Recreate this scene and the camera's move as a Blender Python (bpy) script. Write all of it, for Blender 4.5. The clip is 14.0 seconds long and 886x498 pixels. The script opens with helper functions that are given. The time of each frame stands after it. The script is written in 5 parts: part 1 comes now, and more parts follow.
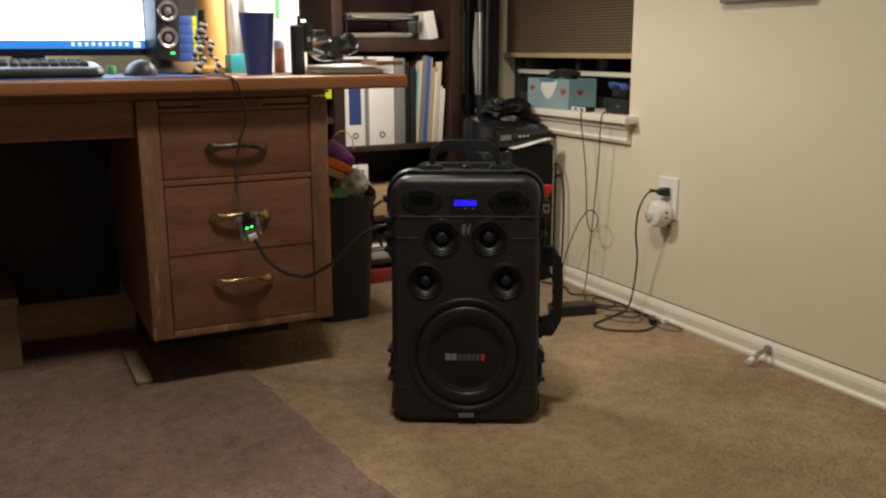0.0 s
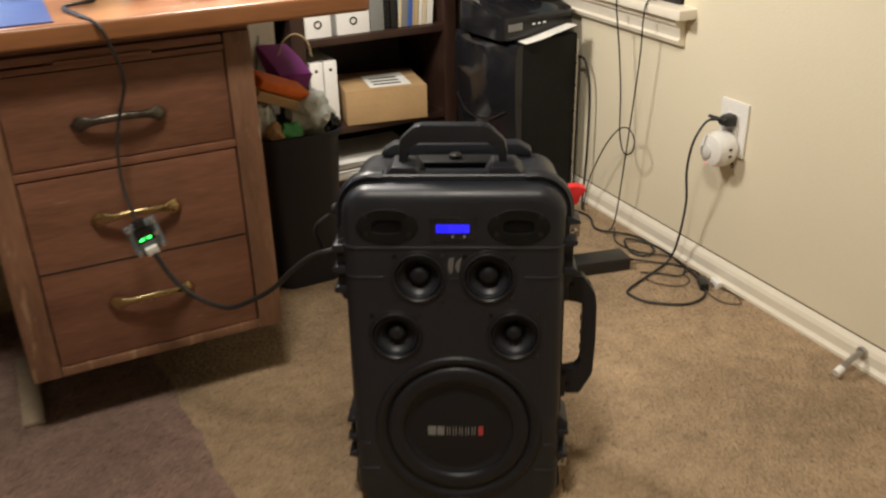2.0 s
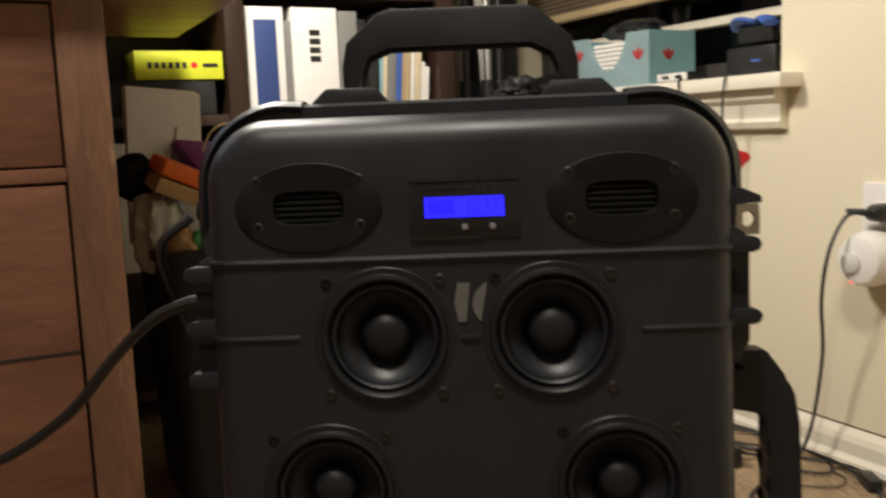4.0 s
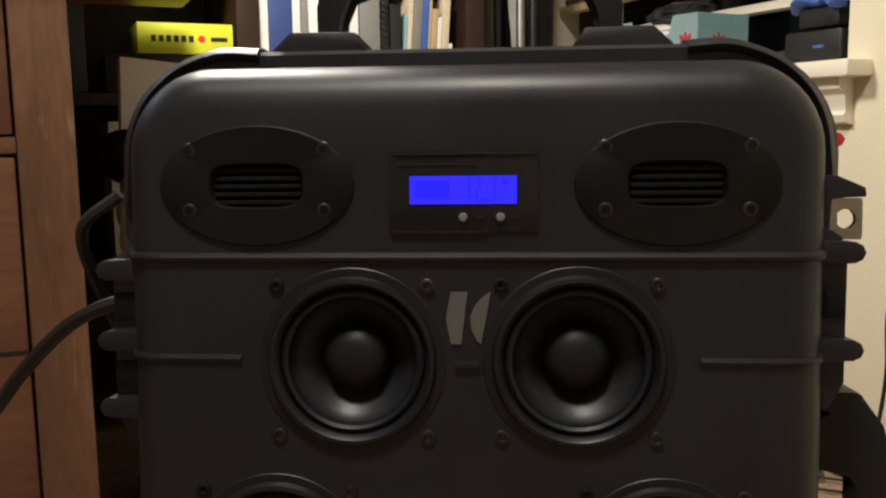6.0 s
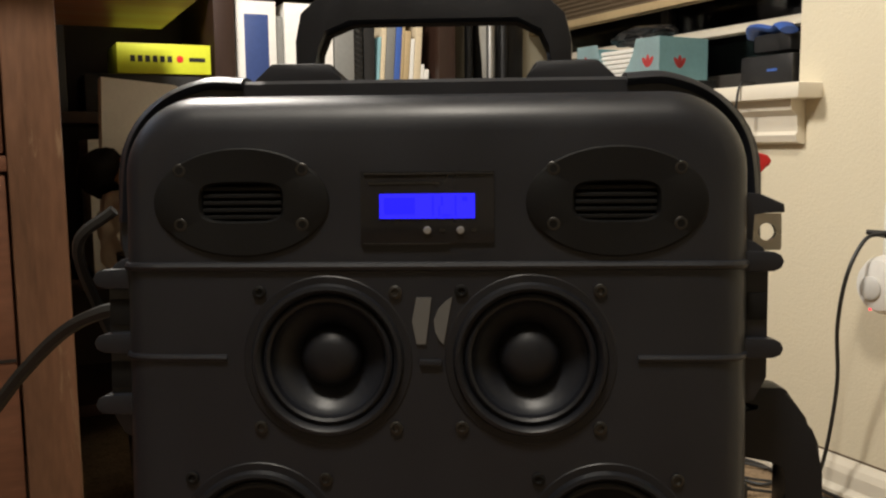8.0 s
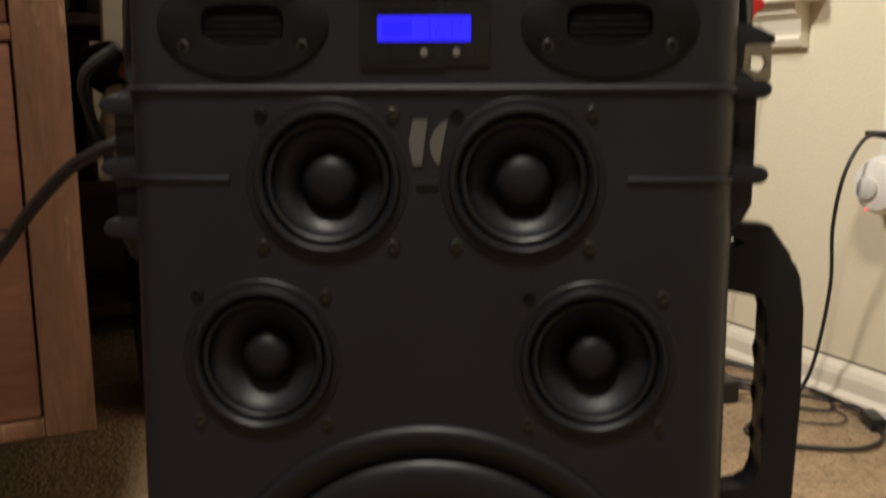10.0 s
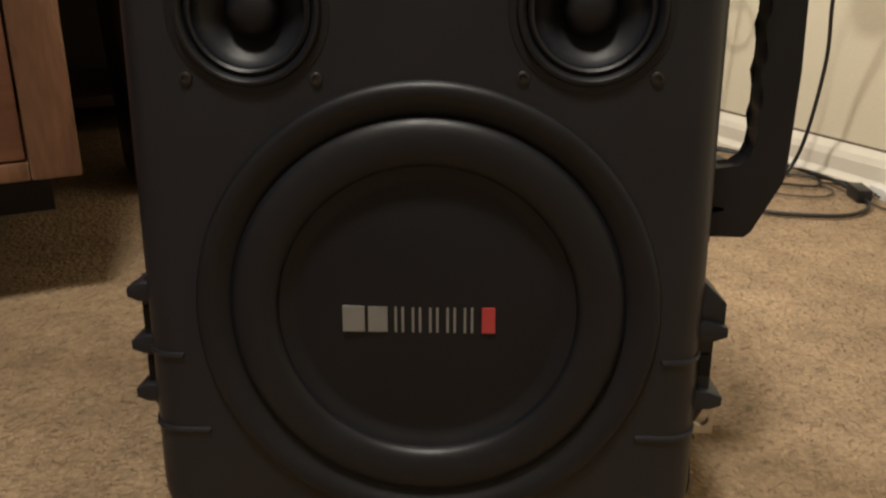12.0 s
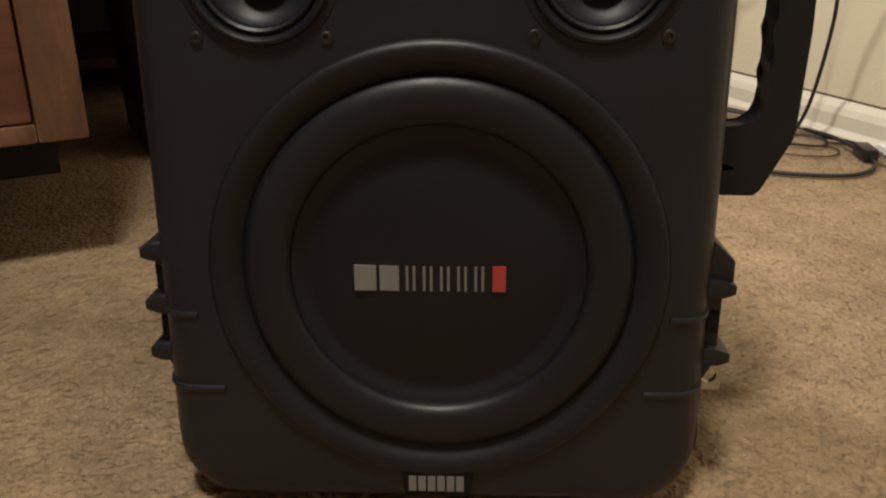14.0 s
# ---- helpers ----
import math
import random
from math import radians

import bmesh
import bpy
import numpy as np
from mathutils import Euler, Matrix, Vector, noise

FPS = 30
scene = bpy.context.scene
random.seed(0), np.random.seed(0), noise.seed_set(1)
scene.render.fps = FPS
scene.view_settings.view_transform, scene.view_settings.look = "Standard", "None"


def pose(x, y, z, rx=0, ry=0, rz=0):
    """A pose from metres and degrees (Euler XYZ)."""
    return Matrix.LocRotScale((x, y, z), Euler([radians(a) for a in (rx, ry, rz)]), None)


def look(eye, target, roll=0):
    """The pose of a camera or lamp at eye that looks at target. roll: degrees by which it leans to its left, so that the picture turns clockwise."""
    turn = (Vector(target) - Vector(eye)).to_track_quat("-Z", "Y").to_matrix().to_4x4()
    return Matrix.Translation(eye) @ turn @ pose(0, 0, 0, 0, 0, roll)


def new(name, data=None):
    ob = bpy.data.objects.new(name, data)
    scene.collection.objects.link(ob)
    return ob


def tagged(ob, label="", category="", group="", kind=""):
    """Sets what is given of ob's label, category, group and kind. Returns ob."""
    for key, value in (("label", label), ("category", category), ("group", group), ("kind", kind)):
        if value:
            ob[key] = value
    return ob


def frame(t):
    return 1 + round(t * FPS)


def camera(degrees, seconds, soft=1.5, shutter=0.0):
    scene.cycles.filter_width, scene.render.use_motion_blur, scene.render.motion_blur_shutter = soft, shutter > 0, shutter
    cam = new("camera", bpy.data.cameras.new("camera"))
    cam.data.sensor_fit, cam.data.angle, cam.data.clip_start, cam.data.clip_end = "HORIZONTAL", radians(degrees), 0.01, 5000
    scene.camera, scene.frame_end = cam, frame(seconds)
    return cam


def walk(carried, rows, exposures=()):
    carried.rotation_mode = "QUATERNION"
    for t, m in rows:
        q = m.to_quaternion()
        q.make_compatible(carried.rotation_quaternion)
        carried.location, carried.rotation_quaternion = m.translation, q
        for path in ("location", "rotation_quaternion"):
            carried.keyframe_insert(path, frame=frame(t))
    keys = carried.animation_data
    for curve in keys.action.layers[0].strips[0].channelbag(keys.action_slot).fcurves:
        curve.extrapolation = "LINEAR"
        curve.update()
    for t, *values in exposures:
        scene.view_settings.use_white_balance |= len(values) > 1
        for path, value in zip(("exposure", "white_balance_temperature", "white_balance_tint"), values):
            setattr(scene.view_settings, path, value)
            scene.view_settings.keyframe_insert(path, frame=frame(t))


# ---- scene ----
cam = camera(53.0, 14.0, soft=2.2, shutter=0.7)
PATH = [
    (0, (0.249, 0.263, 0.819), (1.121, 2.009, 0.379), -0.2),
    (0.5, (0.341, 0.366, 0.796), (1.177, 2.116, 0.309), -0.2),
    (1, (0.417, 0.557, 0.867), (1.238, 2.239, 0.164), -0.3),
    (1.5, (0.492, 0.715, 0.965), (1.312, 2.347, 0.15), -0.4),
    (2, (0.624, 0.901, 1.031), (1.401, 2.515, 0.143), -1.3),
    (2.5, (0.7, 1.056, 0.985), (1.534, 2.636, 0.084), 0.4),
    (3, (0.777, 1.231, 0.794), (1.556, 2.929, 0.079), 1.1),
    (3.5, (0.861, 1.377, 0.563), (1.781, 3.085, 0.075), -2.2),
    (4, (0.888, 1.456, 0.541), (1.76, 3.237, 0.277), -2.3),
    (4.2, (0.895, 1.467, 0.539), (1.732, 3.249, 0.286), -2.1),
    (6.3, (0.969, 1.573, 0.519), (1.777, 3.384, 0.248), -0.7),
    (6.5, (0.97, 1.571, 0.517), (1.804, 3.372, 0.269), -0.8),
    (7, (0.956, 1.546, 0.526), (1.775, 3.347, 0.234), -0.6),
    (7.2, (0.953, 1.537, 0.529), (1.818, 3.319, 0.292), -0.6),
    (9.3, (0.946, 1.519, 0.514), (1.790, 3.308, 0.281), -0.6),
    (9.5, (0.945, 1.517, 0.51), (1.806, 3.301, 0.232), -0.6),
    (10, (0.942, 1.502, 0.468), (1.787, 3.277, 0.102), -0.1),
    (10.5, (0.937, 1.501, 0.428), (1.788, 3.254, -0.023), -0.5),
    (11, (0.936, 1.497, 0.399), (1.792, 3.22, -0.146), -0.4),
    (11.5, (0.934, 1.495, 0.375), (1.781, 3.194, -0.253), -0.5),
    (12, (0.933, 1.492, 0.366), (1.765, 3.173, -0.328), -0.1),
    (12.5, (0.928, 1.491, 0.359), (1.746, 3.166, -0.365), -0.3),
    (13, (0.926, 1.488, 0.355), (1.737, 3.158, -0.391), -0.3),
    (13.5, (0.925, 1.49, 0.354), (1.734, 3.157, -0.4), -0.6),
    (14, (0.927, 1.491, 0.365), (1.741, 3.147, -0.406), -0.4),
]
EXPOSURES = [(0, 0.12), (0.5, 0.24), (1.0, 0.56), (1.5, 0.74), (2.5, 0.57), (3.5, 0.64), (4.2, 0.68), (6.5, 0.58), (9.5, 0.56), (10.5, 0.72), (11.0, 0.76), (14.0, 0.72)]
walk(cam, [(t, look(eye, target, roll)) for t, eye, target, roll in PATH], EXPOSURES)

# ---- world and lights ----
world = bpy.data.worlds.new("night")
scene.world = world
world.use_nodes = True
world.node_tree.nodes["Background"].inputs[0].default_value = (0.05, 0.06, 0.09, 1)
world.node_tree.nodes["Background"].inputs[1].default_value = 0.02


def lamp_light(name, kind, place, watts, colour, size, target=None):
    data = bpy.data.lights.new(name, kind)
    data.energy, data.color = watts, colour
    if kind == "AREA":
        data.shape, data.size = "DISK", size
    else:
        data.shadow_soft_size = size
    ob = new(name, data)
    ob.matrix_world = look(place, target) if target else pose(*place)
    return ob


lamp_light("ceiling_bulb", "AREA", (0.68, 1.44, 2.38), 24.5, (1.0, 0.92, 0.795), 0.34, (0.68, 1.44001, 0))
desk_bulb = lamp_light("desk_bulb", "SPOT", (1.085, 2.66, 1.245), 30, (1.0, 0.93, 0.83), 0.10, (1.12, 2.72, 0))
desk_bulb.data.spot_size, desk_bulb.data.spot_blend = radians(176), 0.45


# ---- materials ----
def mat(name, colour, rough=0.6, metal=0.0, vary=0.15, scale=8.0, grain=120.0, bump=0.1, coat=0.0, stretch=(1, 1, 1), by_object=0.0, shine=0.5, wear=None):
    """A surface with stains at one scale and grain at another."""
    m = bpy.data.materials.new(name)
    m.use_nodes = True
    nt = m.node_tree
    n, l = nt.nodes, nt.links
    bsdf = n["Principled BSDF"]
    bsdf.inputs["Metallic"].default_value = metal
    bsdf.inputs["Coat Weight"].default_value = coat
    bsdf.inputs["Specular IOR Level"].default_value = shine
    co = n.new("ShaderNodeTexCoord")
    mp = n.new("ShaderNodeMapping")
    mp.inputs["Scale"].default_value = stretch
    l.new(co.outputs["Object"], mp.inputs[0])
    big, fine = n.new("ShaderNodeTexNoise"), n.new("ShaderNodeTexNoise")
    big.inputs["Scale"].default_value, fine.inputs["Scale"].default_value = scale, grain
    big.inputs["Detail"].default_value, fine.inputs["Detail"].default_value = 5, 3
    l.new(mp.outputs[0], big.inputs[0])
    l.new(mp.outputs[0], fine.inputs[0])
    add = n.new("ShaderNodeMath")
    add.operation = "ADD"
    l.new(big.outputs[0], add.inputs[0])
    half = n.new("ShaderNodeMath")
    half.operation = "MULTIPLY"
    half.inputs[1].default_value = 0.6
    l.new(fine.outputs[0], half.inputs[0])
    l.new(half.outputs[0], add.inputs[1])
    ramp = n.new("ShaderNodeMapRange")
    ramp.inputs[1].default_value, ramp.inputs[2].default_value = 0.5, 1.1
    ramp.inputs[3].default_value, ramp.inputs[4].default_value = 1 - vary, 1 + vary
    l.new(add.outputs[0], ramp.inputs[0])
    value = ramp.outputs[0]
    if by_object:
        info = n.new("ShaderNodeObjectInfo")
        spread = n.new("ShaderNodeMapRange")
        spread.inputs[3].default_value, spread.inputs[4].default_value = 1 - by_object, 1 + by_object
        l.new(info.outputs["Random"], spread.inputs[0])
        mul = n.new("ShaderNodeMath")
        mul.operation = "MULTIPLY"
        l.new(value, mul.inputs[0])
        l.new(spread.outputs[0], mul.inputs[1])
        value = mul.outputs[0]
    tint = n.new("ShaderNodeVectorMath")
    tint.operation = "SCALE"
    tint.inputs[0].default_value = colour
    l.new(value, tint.inputs["Scale"])
    base = tint.outputs[0]
    if wear:
        worn_colour, worn_scale, cut = wear
        spot = n.new("ShaderNodeTexNoise")
        spot.inputs["Scale"].default_value, spot.inputs["Detail"].default_value = worn_scale, 8
        spot.inputs["Roughness"].default_value = 0.7
        l.new(mp.outputs[0], spot.inputs[0])
        edge = n.new("ShaderNodeMapRange")
        edge.inputs[1].default_value, edge.inputs[2].default_value = cut, cut + 0.06
        l.new(spot.outputs[0], edge.inputs[0])
        blend = n.new("ShaderNodeMix")
        blend.data_type = "RGBA"
        l.new(edge.outputs[0], blend.inputs["Factor"])
        l.new(base, blend.inputs["A"])
        blend.inputs["B"].default_value = (*worn_colour, 1)
        base = blend.outputs["Result"]
    l.new(base, bsdf.inputs["Base Color"])
    rr = n.new("ShaderNodeMapRange")
    rr.inputs[1].default_value, rr.inputs[2].default_value = 0.3, 0.7
    rr.inputs[3].default_value, rr.inputs[4].default_value = max(0.02, rough - 0.07), min(1, rough + 0.07)
    l.new(big.outputs[0], rr.inputs[0])
    l.new(rr.outputs[0], bsdf.inputs["Roughness"])
    if bump:
        b = n.new("ShaderNodeBump")
        b.inputs["Strength"].default_value, b.inputs["Distance"].default_value = bump, 0.002
        l.new(fine.outputs[0], b.inputs["Height"])
        l.new(b.outputs[0], bsdf.inputs["Normal"])
    return m


def glow(name, colour, strength):
    m = bpy.data.materials.new(name)
    m.use_nodes = True
    bsdf = m.node_tree.nodes["Principled BSDF"]
    bsdf.inputs["Base Color"].default_value = (0.02, 0.02, 0.02, 1)
    bsdf.inputs["Emission Color"].default_value = (*colour, 1)
    bsdf.inputs["Emission Strength"].default_value = strength
    bsdf.inputs["Specular IOR Level"].default_value = 0.0
    return m


def glass(name, colour=(1, 1, 1), rough=0.02):
    m = bpy.data.materials.new(name)
    m.use_nodes = True
    bsdf = m.node_tree.nodes["Principled BSDF"]
    bsdf.inputs["Base Color"].default_value = (*colour, 1)
    bsdf.inputs["Roughness"].default_value = rough
    bsdf.inputs["Transmission Weight"].default_value = 1.0
    bsdf.inputs["IOR"].default_value = 1.3
    return m


WALL = mat("cream_wall_paint", (0.73, 0.660, 0.500), 0.75, vary=0.03, scale=2, grain=260, bump=0.25)
TRIM = mat("cream_gloss_trim", (0.80, 0.74, 0.62), 0.35, vary=0.04, scale=6, grain=60, bump=0.05)
CEIL = mat("ceiling_paint", (0.78, 0.76, 0.70), 0.9, vary=0.03, scale=3, grain=90, bump=0.4)


def pile(name, colour, tuft, stain=0.22):
    """Cut-pile carpet: tufts with shade painted between them, trodden patches, dark specks for pits."""
    m = bpy.data.materials.new(name)
    m.use_nodes = True
    n, l = m.node_tree.nodes, m.node_tree.links
    bsdf = n["Principled BSDF"]
    bsdf.inputs["Roughness"].default_value = 0.95
    bsdf.inputs["Specular IOR Level"].default_value = 0.15
    co = n.new("ShaderNodeTexCoord")

    def noisy(scale, detail, lo, hi, a, b):
        t = n.new("ShaderNodeTexNoise")
        t.inputs["Scale"].default_value, t.inputs["Detail"].default_value = scale, detail
        l.new(co.outputs["Object"], t.inputs[0])
        r = n.new("ShaderNodeMapRange")
        for k, v in zip((1, 2, 3, 4), (lo, hi, a, b)):
            r.inputs[k].default_value = v
        l.new(t.outputs[0], r.inputs[0])
        return r.outputs[0]

    vor = n.new("ShaderNodeTexVoronoi")
    vor.inputs["Scale"].default_value = tuft
    warp = n.new("ShaderNodeTexNoise")
    warp.inputs["Scale"].default_value = tuft * 0.6
    mix = n.new("ShaderNodeVectorMath")
    mix.operation = "MULTIPLY_ADD"
    mix.inputs[1].default_value = (0.006, 0.006, 0.006)
    l.new(co.outputs["Object"], warp.inputs[0])
    l.new(warp.outputs["Color"], mix.inputs[0])
    l.new(co.outputs["Object"], mix.inputs[2])
    l.new(mix.outputs[0], vor.inputs["Vector"])
    tufts = n.new("ShaderNodeMapRange")
    for k, v in zip((1, 2, 3, 4), (0.1, 0.8, 1.06, 0.84)):
        tufts.inputs[k].default_value = v
    l.new(vor.outputs["Distance"], tufts.inputs[0])
    value = tufts.outputs[0]
    for other in (noisy(2.6, 4, 0.3, 0.7, 1 - stain, 1 + stain * 0.7), noisy(26, 4, 0.3, 0.7, 0.84, 1.14), noisy(120, 2, 0.3, 0.7, 0.88, 1.10), noisy(95, 2, 0.59, 0.70, 1.0, 0.70)):
        mul = n.new("ShaderNodeMath")
        mul.operation = "MULTIPLY"
        l.new(value, mul.inputs[0])
        l.new(other, mul.inputs[1])
        value = mul.outputs[0]
    tint = n.new("ShaderNodeVectorMath")
    tint.operation = "SCALE"
    tint.inputs[0].default_value = colour
    l.new(value, tint.inputs["Scale"])
    l.new(tint.outputs[0], bsdf.inputs["Base Color"])
    b = n.new("ShaderNodeBump")
    b.inputs["Strength"].default_value, b.inputs["Distance"].default_value = 0.8, 0.003
    b.invert = True
    l.new(vor.outputs["Distance"], b.inputs["Height"])
    lumps = n.new("ShaderNodeBump")
    lumps.inputs["Strength"].default_value, lumps.inputs["Distance"].default_value = 0.6, 0.006
    l.new(noisy(95, 3, 0.3, 0.7, 0.0, 1.0), lumps.inputs["Height"])
    l.new(lumps.outputs[0], b.inputs["Normal"])
    l.new(b.outputs[0], bsdf.inputs["Normal"])
    return m


CARPET = pile("tan_carpet", (0.380, 0.272, 0.170), 210, 0.3)
RUG = pile("brown_purple_rug", (0.268, 0.177, 0.143), 240)
WOOD = mat("red_brown_desk_wood", (0.182, 0.080, 0.047), 0.42, wear=((0.26, 0.145, 0.085), 16, 0.645), vary=0.32, scale=9, grain=60, bump=0.08, stretch=(0.5, 1, 3))
WOODV = mat("red_brown_frame_wood", (0.190, 0.095, 0.055), 0.45, wear=((0.32, 0.20, 0.12), 14, 0.585), vary=0.38, scale=9, grain=60, bump=0.1, stretch=(3, 1, 0.5))
TOPWOOD = mat("orange_brown_desk_top", (0.28, 0.117, 0.047), 0.38, vary=0.2, scale=7, grain=50, bump=0.05, stretch=(0.4, 3, 3))
DARKWOOD = mat("dark_shelf_wood", (0.033, 0.0155, 0.0105), 0.45, vary=0.3, scale=8, grain=60, bump=0.08, stretch=(3, 1, 0.5))
SHADOWWOOD = mat("near_black_shade", (0.02, 0.014, 0.011), 0.7, vary=0.3)
CASE = mat("black_moulded_plastic", (0.0112, 0.0126, 0.0178), 0.44, shine=0.48, vary=0.12, scale=14, grain=900, bump=0.045)
CASE2 = mat("black_smooth_plastic", (0.0035, 0.0035, 0.0036), 0.60, shine=0.25, vary=0.15, scale=20, grain=400, bump=0.05)
RUBBER = mat("black_rubber", (0.0080, 0.0088, 0.0122), 0.43, shine=0.42, vary=0.12, scale=20, grain=300, bump=0.06)
CONE = mat("black_cone", (0.0072, 0.0079, 0.0110), 0.48, shine=0.36, vary=0.15, scale=16, grain=300, bump=0.05)
CONEGLOSS = mat("glossy_black_cone", (0.0120, 0.0134, 0.0180), 0.42, shine=0.42, vary=0.15, scale=30, grain=300, bump=0.04)
SCREW = mat("dark_steel_screw", (0.06, 0.058, 0.055), 0.4, metal=0.9, vary=0.2, bump=0)
STEEL = mat("stainless_plate", (0.50, 0.48, 0.44), 0.3, metal=1.0, vary=0.15, scale=40, bump=0.05)
BRASS = mat("worn_brass", (0.40, 0.30, 0.15), 0.26, metal=1.0, vary=0.14, scale=25, grain=200, bump=0.03)
DULLBRASS = mat("tarnished_pewter_pull", (0.12, 0.105, 0.09), 0.35, metal=0.9, vary=0.3, scale=60, bump=0.05)
BLACK = mat("black_plastic", (0.015, 0.015, 0.016), 0.4, vary=0.2, scale=20, bump=0.04)
BLACKGLOSS = mat("glossy_black_plastic", (0.012, 0.012, 0.014), 0.15, vary=0.2, scale=20, bump=0.02)
NAVY = mat("dark_bin_plastic", (0.012, 0.013, 0.020), 0.5, vary=0.15, scale=10, bump=0.05)
CORD = mat("black_cord", (0.014, 0.014, 0.014), 0.5, vary=0.1, bump=0)
WHITE = mat("white_plastic", (0.78, 0.76, 0.72), 0.4, vary=0.06, scale=12, bump=0.03)
PAPER = mat("white_paper", (0.76, 0.74, 0.69), 0.85, vary=0.08, scale=20, grain=200, bump=0.1)
OLDPAPER = mat("yellowed_paper", (0.62, 0.52, 0.36), 0.85, vary=0.15, scale=20, grain=200, bump=0.1)
CARD = mat("brown_cardboard", (0.42, 0.27, 0.13), 0.8, vary=0.1, scale=15, grain=90, bump=0.1)
DIAL = mat("pale_grey_plastic", (0.60, 0.59, 0.56), 0.45, vary=0.08, bump=0.02)
GREY = mat("grey_print", (0.21, 0.205, 0.195), 0.6, vary=0.08, bump=0)
EMBLEM = mat("grey_emblem_print", (0.11, 0.108, 0.105), 0.6, vary=0.08, bump=0)
REDP = mat("red_print", (0.45, 0.05, 0.05), 0.5, vary=0.1, bump=0)
REDPL = mat("red_plastic", (0.65, 0.03, 0.03), 0.35, vary=0.1, bump=0)
BLUECUP = mat("blue_plastic_cup", (0.035, 0.07, 0.27), 0.4, vary=0.1, scale=10, bump=0.03)
TISSUE = mat("pale_blue_carton", (0.44, 0.61, 0.64), 0.6, vary=0.08, scale=20, bump=0.03)
CYAN = mat("bright_cyan_carton", (0.06, 0.52, 0.62), 0.5, vary=0.06, scale=20, bump=0.02)
TISSUE2 = mat("teal_carton", (0.22, 0.42, 0.46), 0.6, vary=0.1, scale=20, bump=0.03)
YELLOW = mat("yellow_green_carton", (0.62, 0.66, 0.03), 0.5, vary=0.08, bump=0.03)
ORANGE = mat("orange_fabric", (0.75, 0.16, 0.02), 0.7, vary=0.15, scale=25, bump=0.2)
PURPLE = mat("purple_card", (0.20, 0.02, 0.19), 0.6, vary=0.15, scale=25, bump=0.1)
GREEN = mat("green_card", (0.06, 0.30, 0.09), 0.6, vary=0.15, bump=0.1)
BAGP = mat("cloudy_plastic_bag", (0.52, 0.54, 0.50), 0.35, vary=0.15, scale=20, grain=60, bump=0.5)
NAVYB = mat("navy_book_cloth", (0.03, 0.06, 0.20), 0.55, vary=0.12, bump=0.06)
BLUEB = mat("blue_book_cover", (0.05, 0.12, 0.42), 0.45, vary=0.1, bump=0.03)
GREYB = mat("grey_book_cover", (0.20, 0.20, 0.19), 0.55, vary=0.12, bump=0.05)
TANB = mat("tan_book_cover", (0.48, 0.36, 0.20), 0.6, vary=0.12, bump=0.05)
PINE = mat("honey_pine", (0.62, 0.36, 0.11), 0.45, vary=0.15, scale=14, grain=60, bump=0.05, stretch=(3, 3, 0.4))
DULLTAN = mat("dull_tan", (0.22, 0.17, 0.115), 0.7, vary=0.2, scale=14, grain=60, bump=0.1)
SHADE = mat("brown_window_shade", (0.13, 0.092, 0.055), 0.85, vary=0.08, scale=5, grain=180, bump=0.3)
TANLEAD = mat("brown_lead", (0.07, 0.055, 0.04), 0.5, vary=0.1, bump=0)
BRONZE = mat("dark_bronze_frame", (0.035, 0.030, 0.026), 0.5, vary=0.15, bump=0.03)
DARKRED = mat("dark_red_cover", (0.22, 0.018, 0.018), 0.5, vary=0.12, bump=0.03)
DARKGREY = mat("charcoal_plastic", (0.05, 0.05, 0.055), 0.4, vary=0.12, bump=0.03)
DARKLINE = mat("gap_shadow_line", (0.16, 0.12, 0.08), 0.8, vary=0.25, scale=12, bump=0)
PCB = mat("grey_circuit_board", (0.17, 0.21, 0.24), 0.4, vary=0.4, scale=80, grain=300, bump=0.1)
SILVER = mat("silver_aluminium", (0.55, 0.54, 0.52), 0.35, metal=0.9, vary=0.1, bump=0.02)
LCD = glow("blue_lcd", (0.020, 0.014, 1.0), 1.0)
LCDTEXT = glow("blue_lcd_text", (0.012, 0.008, 0.74), 1.0)
LEDG = glow("green_led", (0.05, 1.0, 0.12), 2.5)
LEDR = glow("red_led", (1.0, 0.03, 0.06), 2.0)
SCREEN = glow("white_screen", (0.66, 0.80, 1.0), 5.5)
TASKBAR = glow("blue_taskbar", (0.03, 0.22, 0.62), 1.2)
ICON = glow("pale_icons", (0.7, 0.85, 1.0), 1.5)
NIGHT = glass("window_glass", (0.9, 0.95, 0.95), 0.03)
CLEAR = glass("clear_plastic", (0.86, 0.88, 0.93), 0.22)
AMBER = mat("amber_pill_bottle", (0.62, 0.22, 0.08), 0.3, vary=0.1, bump=0.02)


# ---- mesh helpers ----
def part(name, bm, material, parent=None, label="", smooth=True):
    me = bpy.data.meshes.new(name)
    bmesh.ops.recalc_face_normals(bm, faces=bm.faces[:])
    bm.to_mesh(me)
    bm.free()
    if smooth:
        for p in me.polygons:
            p.use_smooth = True
        me.set_sharp_from_angle(angle=radians(38))
    me.materials.append(material)
    ob = new(name, me)
    if parent:
        ob.parent = parent
    if label:
        ob["label"] = label
    return ob


def thing(name, label, category, m=None, group="", kind=""):
    ob = new(name)
    ob.empty_display_size = 0.05
    if m:
        ob.matrix_basis = m
    return tagged(ob, label, category, group, kind)


